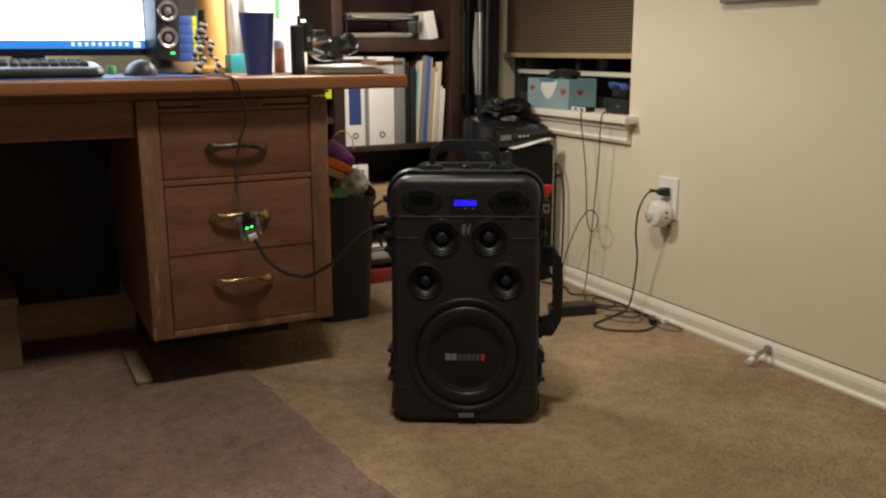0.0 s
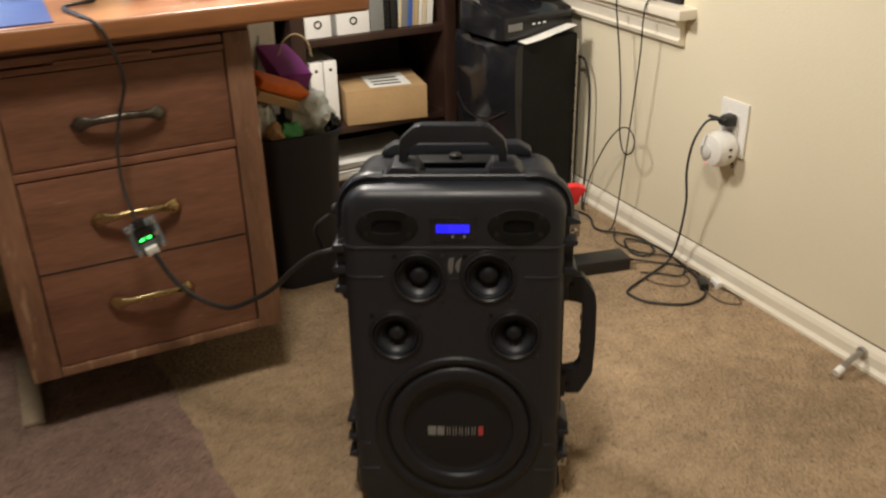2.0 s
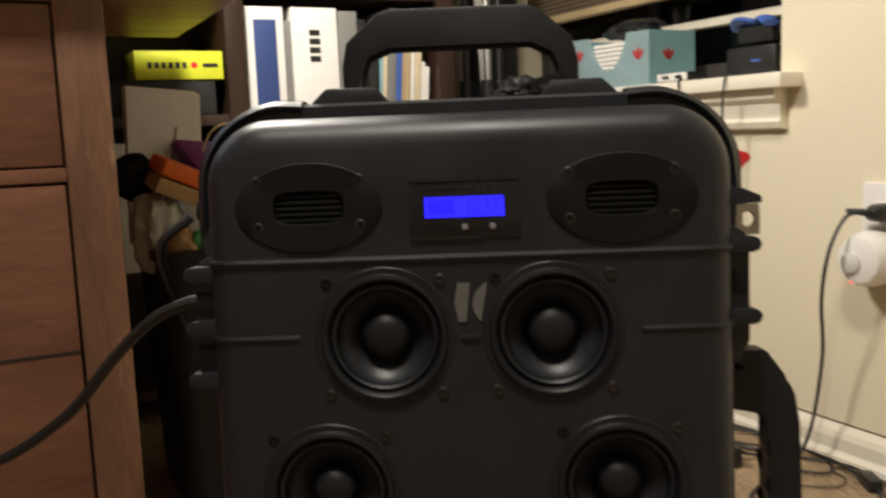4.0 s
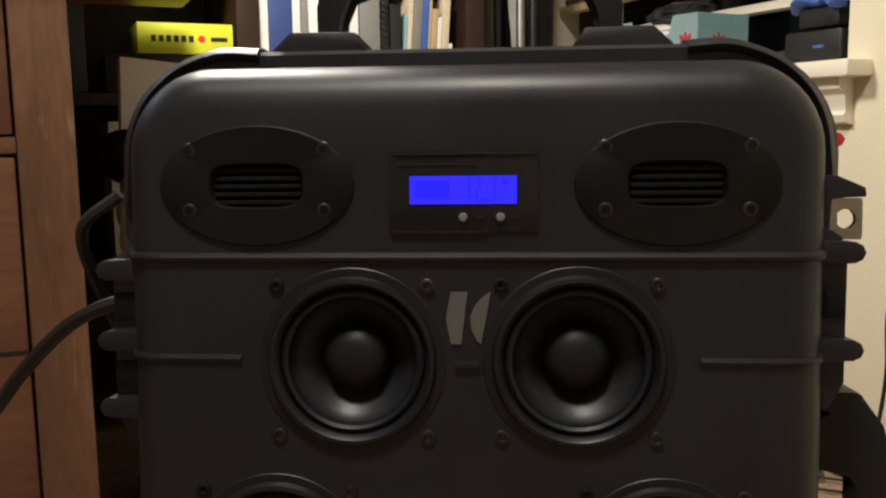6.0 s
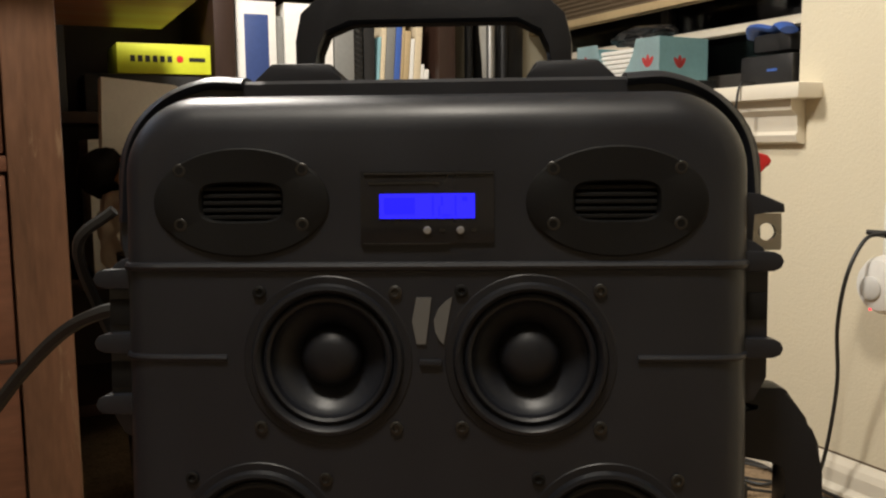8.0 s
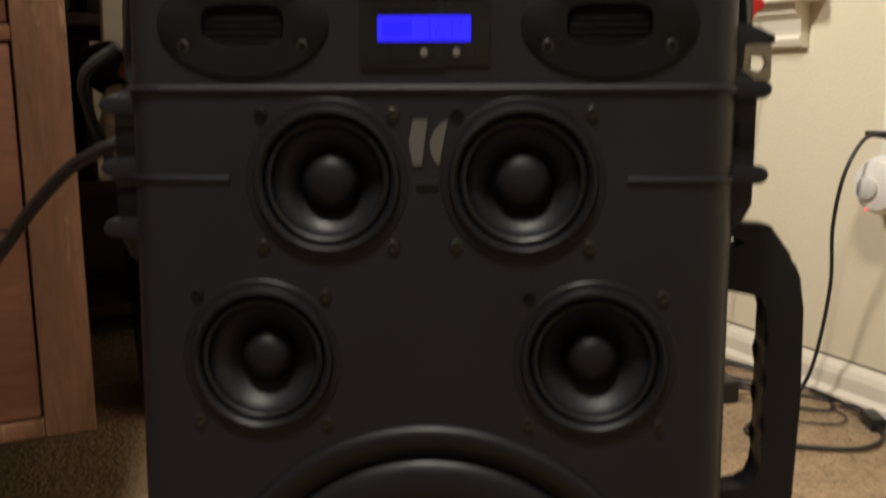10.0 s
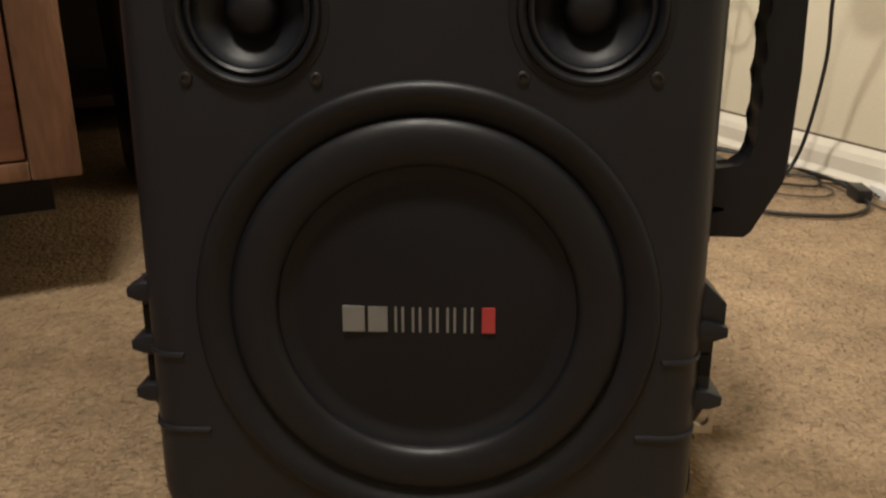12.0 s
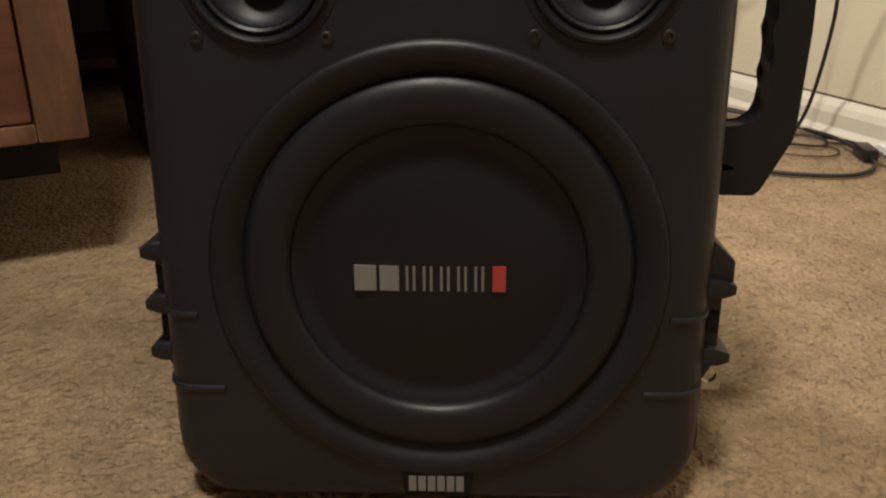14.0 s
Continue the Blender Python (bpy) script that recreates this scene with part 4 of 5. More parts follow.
def crumple(name, cx, cy, cz, rx, ry, rz, material, label, seed, category="bag", rough=0.35, sub=4):
    """A crumpled soft lump."""
    bm = bmesh.new()
    bmesh.ops.create_icosphere(bm, subdivisions=sub, radius=1)
    for v in bm.verts:
        n = noise.noise(v.co * 1.7 + Vector((seed * 7.1, 0, 0))) * rough + abs(noise.noise(v.co * 4.5 + Vector((0, seed * 3.3, 0)))) * rough * 0.7
        v.co = Vector((v.co.x * rx, v.co.y * ry, v.co.z * rz)) * (1 + n)
    bm.transform(Matrix.Translation((cx, cy, cz)))
    return tagged(part(name, bm, material), label, category)


crumple("plastic_bag", 1.208, 2.80, 0.408, 0.048, 0.055, 0.052, BAGP, "crumpled cloudy plastic bag in the waste bin", 2)
crumple("plastic_bag", 1.088, 2.815, 0.410, 0.038, 0.045, 0.058, BAGP, "crumpled cloudy plastic bag in the waste bin", 5)
crumple("green_wrapper", 1.142, 2.750, 0.388, 0.028, 0.02, 0.024, GREEN, "green crumpled wrapper in the waste bin", 3, "wrapper", sub=3)
crumple("brown_wrapper", 1.112, 2.752, 0.388, 0.022, 0.022, 0.026, CARD, "brown crumpled wrapper in the waste bin", 9, "wrapper", sub=3)
crumple("black_bag", 1.062, 2.845, 0.492, 0.034, 0.030, 0.034, CASE2, "black soft pouch on top of the full waste bin", 17, rough=0.2, sub=3)
crumple("black_bag", 1.245, 2.77, 0.388, 0.02, 0.03, 0.028, BLACKGLOSS, "black plastic bag edge in the waste bin", 12, sub=3)
gb = thing("gift_bag", "purple paper gift bag with a cord handle, lying in the bin", "gift bag", pose(1.195, 2.855, 0.475, -62, 6, 12))
part("bag_body", loft([[(x, y, 0) for x, y in rrect(0.085, 0.04, 0.004, 2)], [(x, y, 0.06) for x, y in rrect(0.085, 0.034, 0.004, 2)], [(x, y, 0.125) for x, y in rrect(0.080, 0.016, 0.004, 2)]]), PURPLE, gb)
part("cord_handle", sweep([(-0.010, -0.014, 0.075), (0.008, -0.042, 0.095), (0.038, -0.055, 0.100), (0.068, -0.040, 0.090), (0.082, -0.006, 0.075)], 0.0018, 6), TANB, gb)
wb = thing("white_carton", "white folded carton poking out of the waste bin", "carton", pose(1.128, 2.945, 0.376, -4, 4, 6))
part("panel", prism([(-0.065, 0.0), (0.052, 0.0), (0.050, 0.245), (0.040, 0.250), (-0.070, 0.252)], 0.0, 0.022, 0.0015), PAPER, wb)
part("tape", prism([(-0.010, 0.06), (-0.006, 0.06), (0.011, 0.190), (0.007, 0.190)], -0.001, 0.0), GREYB, wb, smooth=False)
ob_ = thing("orange_pouch", "orange fabric pouch lying in the waste bin", "pouch", pose(1.150, 2.80, 0.480, 10, 24, 10))
part("pouch", box((-0.07, -0.03, -0.010), (0.055, 0.04, 0.014), 0.007, seg=3), ORANGE, ob_)
part("cardboard", box((-0.068, -0.034, -0.034), (0.04, 0.03, -0.012), 0.002), CARD, ob_)

# ---- computer tower, device and stands in the corner ----
tw = thing("computer_tower", "black computer tower with a glossy front, beside the wall", "computer", pose(1.800, 2.862, 0, 0, 0, 8))
part("casing", box((0.012, 0, 0.012), (0.200, 0.28, 0.485), 0.005), CASE2, tw)
part("front_panel", loft([[(x, 0.14 + y, 0.006 + 0.472 * t) for x, y in [(0.02, -0.138), (0.0 - 0.012 * b, -0.138), (-0.012 - 0.022 * b, -0.07), (-0.016 - 0.026 * b, 0), (-0.012 - 0.022 * b, 0.07), (0.0 - 0.012 * b, 0.138), (0.02, 0.138)]] for t, b in ((0, 0), (0.04, 0.4), (0.45, 0.15), (0.55, 0.6), (0.8, 1.0), (0.97, 0.7), (1.0, 0.1))]), BLACKGLOSS, tw)
part("front_curve", sweep([(-0.020, 0.03, 0.30), (-0.030, 0.10, 0.265), (-0.028, 0.19, 0.262), (-0.016, 0.26, 0.30)], 0.003, 8), BLACKGLOSS, tw)
for x in (0.03, 0.18):
    for y in (0.03, 0.25):
        part("foot", box((x - 0.015, y - 0.015, 0), (x + 0.015, y + 0.015, 0.012), 0.003), RUBBER, tw)
part("side_rail", box((0.196, -0.003, 0.02), (0.203, 0.001, 0.47), 0.001), STEEL, tw)
dv = thing("network_device", "black sloped network device lying on the computer tower", "router", pose(1.775, 2.885, 0.4905, 0, 0, 8))
part("body", loft([[(x, y, z) for x, y in rrect(0.25, 0.20, 0.02, 4)] for z in (0, 0.004)] + [[(x * 0.99, y * 0.98 + 0.004, 0.055 + 0.16 * (y + 0.1)) for x, y in rrect(0.25, 0.20, 0.02, 4)], [(x * 0.93, y * 0.9 + 0.008, 0.062 + 0.16 * (y + 0.1)) for x, y in rrect(0.25, 0.20, 0.02, 4)]]), BLACKGLOSS, dv).matrix_basis = pose(0.11, 0.10, 0)
part("label", box((0.005, -0.0015, 0.022), (0.05, 0.001, 0.040)), GREY, dv, smooth=False)
for k in range(3):
    part("light", box((0.085 + k * 0.018, -0.0015, 0.030), (0.093 + k * 0.018, 0.001, 0.034)), WHITE, dv, smooth=False)
wp = thing("white_sheet", "curled white paper sheet beside the network device", "paper", pose(1.800, 2.862, 0.488, 0, 0, 8))
part("sheet", sweep([(0.005, -0.004, 0.0), (0.05, -0.008, 0.006), (0.11, -0.008, 0.016), (0.175, -0.003, 0.024)], 0.01, 10, flat=(0.020, 0.0012)), PAPER, wp)


def light_stand(x, y, lean, material, label, z1=1.7):
    st = thing("light_stand", label, "stand", pose(x, y, 0, 0, lean, 0), "stands in the corner")
    part("tube", rod((0, 0, 0.05), (0, 0, 0.62), 0.012), BLACK, st)
    part("collar", rod((0, 0, 0.60), (0, 0, 0.65), 0.017), BLACK, st)
    part("tube", rod((0, 0, 0.65), (0, 0, 0.96), 0.0095), material, st)
    part("collar", rod((0, 0, 0.95), (0, 0, 1.0), 0.014), BLACK, st)
    part("tube", rod((0, 0, 1.0), (0, 0, z1), 0.007), material, st)
    for k in range(3):
        a = radians(120 * k + 20)
        part("leg", rod((0, 0, 0.35), (0.07 * math.cos(a), 0.07 * math.sin(a), 0.008), 0.007), BLACK, st)
    return st


light_stand(1.890, 3.235, 0.0, SILVER, "folded light stand with a silver tube in the corner")
light_stand(1.855, 3.28, 0.4, BLACK, "folded black light stand in the corner")
light_stand(1.925, 3.25, 0.3, BLACK, "folded black light stand in the corner", 1.6)
# Black bag added to darken the wall between bookcase and window.
tb = thing("corner_bag", "black padded bag added to darken the corner", "bag", pose(1.968, 3.36, 0))
part("bag_body", loft([[(x * f, y * f, z) for x, y in rrect(0.115, 0.14, 0.045, 5)] for z, f in ((0, 0.8), (0.02, 1), (0.6, 0.95), (1.15, 1.0), (1.2, 0.7))]), BLACK, tb)
part("strap", sweep([(-0.05, -0.06, 0.95), (-0.075, -0.09, 0.80), (-0.07, -0.095, 0.70), (-0.05, -0.065, 0.58)], 0.004, 8, flat=(0.014, 0.002)), PAPER, tb, "pale webbing strap")

# ---- on the window sill ----
tis = thing("tissue_box", "pale blue tissue box with red leaf print on the sill", "tissue box", pose(2.008, 2.820, 0.6125, 0, 0, 5))
TL, TH = 0.232, 0.103
own = bmesh.new()
cut = [(0.062 + 0.108 * k / 12, TH - 0.070 * math.sin(math.pi * k / 12) ** 0.7) for k in range(13)]
own.faces.new([own.verts.new((0.0, y, z)) for y, z in [(0.0, 0.0), (TL, 0.0), (TL, TH), *reversed(cut), (0.0, TH)]])
bmesh.ops.solidify(own, geom=own.faces[:], thickness=0.002)
part("long_side", own, TISSUE, tis, smooth=False)
part("end", box((0.0, 0.0, 0.0), (0.122, 0.002, TH)), TISSUE2, tis, smooth=False)
part("end", box((0.0, TL - 0.002, 0.0), (0.122, TL, TH)), TISSUE2, tis, smooth=False)
part("far_side", box((0.120, 0.002, 0.0), (0.122, TL - 0.002, TH)), TISSUE, tis, smooth=False)
part("bottom", box((0.002, 0.002, 0.0), (0.120, TL - 0.002, 0.002)), TISSUE, tis, smooth=False)
for k in range(9):
    part("tissue", box((0.006, 0.066, 0.010 + k * 0.0088), (0.104, 0.166, 0.0175 + k * 0.0088), 0.002), PAPER, tis)


def leaf_print(m):
    for a in (-38, 0, 38):
        bm = lathe([(0.0045, 0), (0.0045, 0.0006), (0, 0.0006)], 12, None, m @ Matrix.Rotation(radians(a), 4, "Z") @ Matrix.Translation((0, 0.011, 0)) @ Matrix.Diagonal((1, 2.6, 1, 1)))
        part("leaf_print", bm, REDP, tis)


leaf_print(Matrix.Translation((0.050, 0.0, 0.048)) @ FRONT)
leaf_print(Matrix.Translation((0.0, 0.030, 0.050)) @ Matrix.Rotation(radians(-90), 4, "Z") @ FRONT)
leaf_print(Matrix.Translation((0.0, 0.205, 0.060)) @ Matrix.Rotation(radians(-90), 4, "Z") @ FRONT)
crumple("black_cloth", 2.060, 2.930, 0.728, 0.040, 0.075, 0.018, BLACK, "black crumpled cloth lying over the tissue box", 21, "cloth")
crumple("camera_bag", 1.930, 3.045, 0.612, 0.048, 0.060, 0.030, CASE2, "small black camera bag on the network device", 31, "bag", 0.3)
crumple("cable_heap", 1.860, 3.060, 0.612, 0.040, 0.045, 0.030, CORD, "heap of coiled black cables on the network device", 33, "cables", 0.6)
bx = thing("black_device", "black boxy device on the sill with a blue strap", "device", pose(2.032, 2.537, 0.6125))
part("body", box((0, 0, 0), (0.085, 0.108, 0.048), 0.004), BLACK, bx)
part("upper_body", box((0.008, 0.012, 0.053), (0.078, 0.090, 0.082), 0.006), BLACK, bx)
part("strap", sweep([(0.0, 0.008, 0.082), (0.01, 0.03, 0.092), (0.02, 0.055, 0.088), (0.01, 0.085, 0.094), (0.03, 0.105, 0.082)], 0.008, 10, flat=(0.015, 0.006)), BLUEB, bx, "bright blue strap")
part("light", box((-0.0012, 0.03, 0.022), (0.0008, 0.05, 0.026)), BLUEB, bx, smooth=False)
hub = thing("usb_hub", "small white and black connector hub on the sill edge", "hub", pose(1.996, 2.700, 0.6125))
part("body", box((0, 0, 0), (0.035, 0.085, 0.016), 0.002), BLACK, hub)
part("face", box((-0.0015, 0.003, 0.001), (0.0, 0.082, 0.015), 0.0004), WHITE, hub)
for k in range(2):
    part("port", box((-0.0025, 0.015 + 0.035 * k, 0.005), (-0.001, 0.032 + 0.035 * k, 0.011)), BLACK, hub, smooth=False)


def cable(name, pts, r, label, material=CORD, seg=7, steps=8):
    return tagged(part(name, sweep(pts, r, seg, steps=steps), material), label, "cable")


cable("hanging_cord", [(2.00, 2.715, 0.618), (1.984, 2.712, 0.60), (1.986, 2.690, 0.48), (1.988, 2.676, 0.38), (1.986, 2.664, 0.27), (1.985, 2.640, 0.226), (1.982, 2.605, 0.240), (1.980, 2.596, 0.275), (1.980, 2.62, 0.297), (1.982, 2.66, 0.286), (1.984, 2.71, 0.235), (1.986, 2.755, 0.165), (1.985, 2.785, 0.10), (1.98, 2.80, 0.01)], 0.0019, "thin black cord hanging from the sill with a loose loop")
cable("hanging_cord", [(2.02, 2.60, 0.618), (1.985, 2.600, 0.605), (1.986, 2.607, 0.48), (1.986, 2.619, 0.36), (1.985, 2.634, 0.21), (1.982, 2.648, 0.06), (1.98, 2.66, 0.010), (1.96, 2.65, 0.006)], 0.0019, "thin black cord hanging from the sill to the carpet")
cable("tower_cord", [(2.004, 2.90, 0.42), (2.012, 2.87, 0.41), (2.014, 2.845, 0.33), (2.012, 2.84, 0.15), (2.005, 2.84, 0.02), (1.98, 2.80, 0.008)], 0.0035, "black power cord beside the computer tower")
fl = 0.005
cable("floor_cord", [(1.94, 2.86, fl), (1.97, 2.76, fl), (1.94, 2.68, fl), (1.97, 2.62, 0.010), (2.0, 2.60, fl), (2.01, 2.545, fl), (1.985, 2.49, 0.008), (1.95, 2.49, fl), (1.94, 2.53, fl), (1.965, 2.58, 0.010), (2.01, 2.53, fl), (2.015, 2.46, fl)], 0.0029, "tangled black cord on the carpet along the baseboard")
cable("floor_cord", [(1.98, 2.65, 0.010), (1.94, 2.59, fl), (1.95, 2.52, fl), (1.985, 2.47, 0.008), (2.012, 2.44, fl), (2.0, 2.39, fl), (1.965, 2.36, fl), (1.93, 2.39, fl), (1.89, 2.42, fl)], 0.0020, "thin black cord trailing over the carpet")
cable("outlet_cord", [(2.000, 2.338, 0.400), (1.980, 2.352, 0.392), (1.955, 2.358, 0.345), (1.962, 2.376, 0.27), (1.985, 2.392, 0.18), (1.990, 2.412, 0.07), (1.985, 2.430, 0.012), (1.93, 2.41, fl), (1.815, 2.365, fl), (1.800, 2.335, fl), (1.82, 2.290, fl), (1.885, 2.245, fl), (1.945, 2.255, fl), (1.975, 2.295, 0.008), (1.992, 2.36, 0.012), (2.005, 2.43, 0.008)], 0.0029, "black power cord from the outlet looped on the carpet")
cable("brick_cord", [(1.895, 2.478, 0.014), (1.925, 2.465, 0.008), (1.96, 2.44, fl), (1.99, 2.41, fl), (2.005, 2.36, 0.008), (1.99, 2.31, 0.014)], 0.0022, "thin black lead from the power supply")
cable("thin_lead", [(1.88, 2.39, 0.004), (1.895, 2.35, 0.004), (1.935, 2.32, 0.004), (1.97, 2.335, 0.004), (1.98, 2.37, 0.004), (2.0, 2.36, 0.004), (2.01, 2.31, 0.004)], 0.0014, "thin brown lead curled on the carpet", TANLEAD)
cable("thin_lead", [(1.99, 2.31, 0.010), (2.012, 2.26, 0.004), (2.012, 2.22, 0.004), (1.995, 2.19, 0.004), (1.965, 2.215, 0.004), (1.965, 2.26, 0.004), (1.985, 2.30, 0.006), (2.01, 2.25, 0.005), (2.015, 2.20, 0.004)], 0.0014, "thin brown lead curled on the carpet", TANLEAD)
pl = thing("cord_plug", "black cord plug lying on the carpet by the baseboard", "plug", pose(1.978, 2.298, 0.011, 0, 0, 60))
part("body", box((-0.022, -0.010, -0.010), (0.022, 0.010, 0.008), 0.003), BLACK, pl)
wl = thing("white_plug", "small white plug on the carpet by the baseboard", "plug", pose(2.008, 2.285, 0.009, 0, 0, 75))
part("body", box((-0.018, -0.008, -0.009), (0.018, 0.008, 0.008), 0.003), WHITE, wl)
pb = thing("power_supply", "black laptop power supply lying on the carpet", "power supply", pose(1.820, 2.492, 0.0, 0, 0, -12))
part("brick", box((-0.075, -0.03, 0.001), (0.068, 0.03, 0.034), 0.005), BLACK, pb)
part("strain_relief", rod((0.066, 0, 0.016), (0.088, -0.004, 0.014), 0.006, r2=0.003), CORD, pb)

# ---- outlet, adapter, door stop, picture ----
ol = thing("wall_outlet", "white wall outlet plate on the cream wall", "outlet", pose(XR, 2.325, 0.378), kind="structure")
part("plate", box((-0.006, -0.042, -0.062), (0.0, 0.042, 0.062), 0.0025), WHITE, ol)
for z in (0.020, -0.020):
    part("receptacle", box((-0.008, -0.017, z - 0.014), (-0.005, 0.017, z + 0.014), 0.001), WHITE, ol)
pg = thing("black_plug", "black power plug in the upper socket", "plug", pose(XR - 0.008, 2.325, 0.398))
part("body", loft([[(-0.001 - x, y * f, z * f) for y, z in rrect(0.030, 0.026, 0.007, 4)] for x, f in ((0, 1), (0.018, 0.95), (0.028, 0.75), (0.034, 0.4))]), BLACK, pg)
part("relief", rod((-0.026, 0.006, 0.0), (-0.030, 0.042, 0.002), 0.006, r2=0.0035), CORD, pg)
ad = thing("plug_in_adapter", "round white plug-in sensor with a red light", "adapter", pose(XR - 0.008, 2.333, 0.331, 0, 0, 0))
part("body", lathe([(0, 0), (0.034, 0), (0.040, 0.004), (0.0415, 0.020), (0.040, 0.036), (0.034, 0.047), (0.022, 0.051), (0, 0.052)], 40, None, Matrix.Rotation(radians(-90), 4, "Y")), WHITE, ad)
part("dial", lathe([(0.016, 0.0495), (0.016, 0.054), (0.013, 0.056), (0, 0.056)], 28, None, Matrix.Rotation(radians(-90), 4, "Y") @ Matrix.Translation((-0.004, 0.008, 0))), DIAL, ad)
for z in (0.010, -0.006):
    part("slot", box((-0.030, -0.0425, z - 0.002), (-0.022, -0.0405, z + 0.002)), BLACK, ad, smooth=False)
part("ground_pin", rod((-0.004, -0.028, -0.030), (-0.010, -0.036, -0.036), 0.003), SCREW, ad)
part("indicator", lathe([(0.0016, 0), (0.0016, 0.002), (0, 0.0025)], 10, None, Matrix.Translation((-0.044, 0.012, -0.034)) @ Matrix.Rotation(radians(-90), 4, "Y")), LEDR, ad)
ds = thing("door_stop", "spring door stop with a white rubber tip on the baseboard", "door stop", pose(XR - 0.013, 1.887, 0.036, 0, 0, 6))
part("mount", lathe([(0.013, 0), (0.012, 0.004), (0.007, 0.007), (0, 0.008)], 20, None, Matrix.Rotation(radians(-90), 4, "Y")), SILVER, ds)
bm = bmesh.new()
sweep([(-0.006 - 0.055 * k / 120, 0.0055 * math.cos(k * 0.8), 0.0055 * math.sin(k * 0.8) - 0.016 * (k / 120) ** 2) for k in range(121)], 0.0013, 5, bm, 1)
part("spring", bm, SILVER, ds)
part("tip", rod((-0.060, 0, -0.0155), (-0.078, 0, -0.021), 0.0085, 16), WHITE, ds)
pf = thing("picture_frame", "grey-framed picture hanging on the cream wall", "picture", pose(XR, 1.985, 0.936))
for a, b in (((-0.018, -0.16, 0), (0, 0.16, 0.02)), ((-0.018, -0.16, 0.48), (0, 0.16, 0.50)), ((-0.018, -0.16, 0.02), (0, -0.14, 0.48)), ((-0.018, 0.14, 0.02), (0, 0.16, 0.48))):
    part("moulding", box(a, b, 0.002), GREYB, pf)
part("print", box((-0.006, -0.14, 0.02), (-0.003, 0.14, 0.48)), PAPER, pf)

# ---- hanging circuit board and its leads ----
pc = thing("circuit_board", "small circuit board with green digits hanging at the drawers", "circuit board", pose(0.757, 2.298, 0.414, 8, -15, 0))
part("board", box((-0.026, 0, -0.030), (0.026, 0.0018, 0.030), 0.0006), PCB, pc)
part("display", box((-0.015, -0.004, -0.008), (0.015, 0.0, 0.018), 0.0006), BLACKGLOSS, pc)
for x in (-0.007, 0.005):
    part("digit", box((x - 0.004, -0.0048, -0.004), (x + 0.003, -0.0038, 0.001)), LEDG, pc, smooth=False)
for x in (-0.020, 0.020):
    for z in (-0.025, 0.025):
        part("standoff", lathe([(0.0035, -0.003), (0.0035, 0.009), (0.002, 0.0095), (0, 0.0095)], 12, None, Matrix.Translation((x, 0, z)) @ FRONT), SILVER, pc)
part("connector", box((-0.010, -0.009, -0.034), (0.010, 0.0, -0.020), 0.001), WHITE, pc)
part("connector", box((-0.009, -0.008, 0.022), (0.009, 0.0, 0.036), 0.001), BLACK, pc)
part("capacitor", rod((0.018, -0.001, 0.002), (0.018, -0.009, 0.002), 0.004), SILVER, pc)
cable("board_lead", [(0.60, 2.66, 0.7595), (0.675, 2.60, 0.7595), (0.745, 2.56, 0.760), (0.765, 2.50, 0.7595), (0.715, 2.47, 0.7595), (0.728, 2.39, 0.7595), (0.748, 2.334, 0.752), (0.762, 2.330, 0.715), (0.772, 2.340, 0.66), (0.755, 2.348, 0.60), (0.743, 2.340, 0.545), (0.740, 2.325, 0.49), (0.748, 2.296, 0.447)], 0.0028, "black lead hanging over the desk edge to the circuit board")
cable("board_lead", [(0.766, 2.289, 0.384), (0.783, 2.272, 0.345), (0.808, 2.248, 0.316), (0.838, 2.218, 0.303), (0.866, 2.191, 0.306), (0.914, 2.144, 0.346), (0.946, 2.113, 0.390), (0.970, 2.089, 0.418), (0.990, 2.069, 0.431), (1.006, 2.056, 0.435)], 0.0042, "thick dark lead drooping from the circuit board to the speaker case")
cable("case_lead", [(1.000, 2.070, 0.49), (0.980, 2.080, 0.47), (0.990, 2.095, 0.43), (1.010, 2.10, 0.38)], 0.0034, "black lead plugged into the side of the case")

# ---- desk top ----
DT = 0.7555
dm = thing("desk_mat", "thin dark blue desk mat", "desk mat", pose(0, 0, 0))
part("mat", box((-0.35, 2.362, DT), (0.690, 2.78, DT + 0.003), 0.001), NAVYB, dm)
mn = thing("monitor", "flat black monitor with a bright white page showing", "monitor", pose(0.344, 2.860, DT))
part("screen_frame", box((-0.315, 0.002, 0.048), (0.312, 0.035, 0.43), 0.004), BLACKGLOSS, mn)
part("screen", box((-0.30, -0.001, 0.089), (0.292, 0.001, 0.415)), SCREEN, mn, "glowing white page", smooth=False)
tk = part("taskbar", box((-0.30, -0.001, 0.067), (0.292, 0.001, 0.089)), TASKBAR, mn, "blue taskbar", smooth=False)
for k in range(9):
    part("icon", box((0.105 + 0.017 * k, -0.002, 0.074), (0.113 + 0.017 * k, 0.0, 0.083)), ICON, tk, smooth=False)
part("icon", box((0.262, -0.002, 0.070), (0.280, 0.0, 0.085)), ICON, tk, smooth=False)
part("stand_neck", box((-0.04, 0.03, 0.02), (0.04, 0.055, 0.2), 0.004), BLACK, mn)
part("stand_foot", box((-0.12, -0.06, 0.003), (0.12, 0.12, 0.018), 0.006), BLACK, mn)
kb = thing("keyboard", "grey-black ergonomic keyboard on the desk mat", "keyboard", pose(0.248, 2.500, DT + 0.0032))
part("body", loft([[(x, y, z + (0.012 * (y + 0.09) / 0.18 if z > 0.005 else 0)) for x, y in rrect(0.47 * f, 0.19 * f, 0.035, 6)] for z, f in ((0, 0.96), (0.006, 1.0), (0.016, 0.99), (0.022, 0.96))]), BLACK, kb)
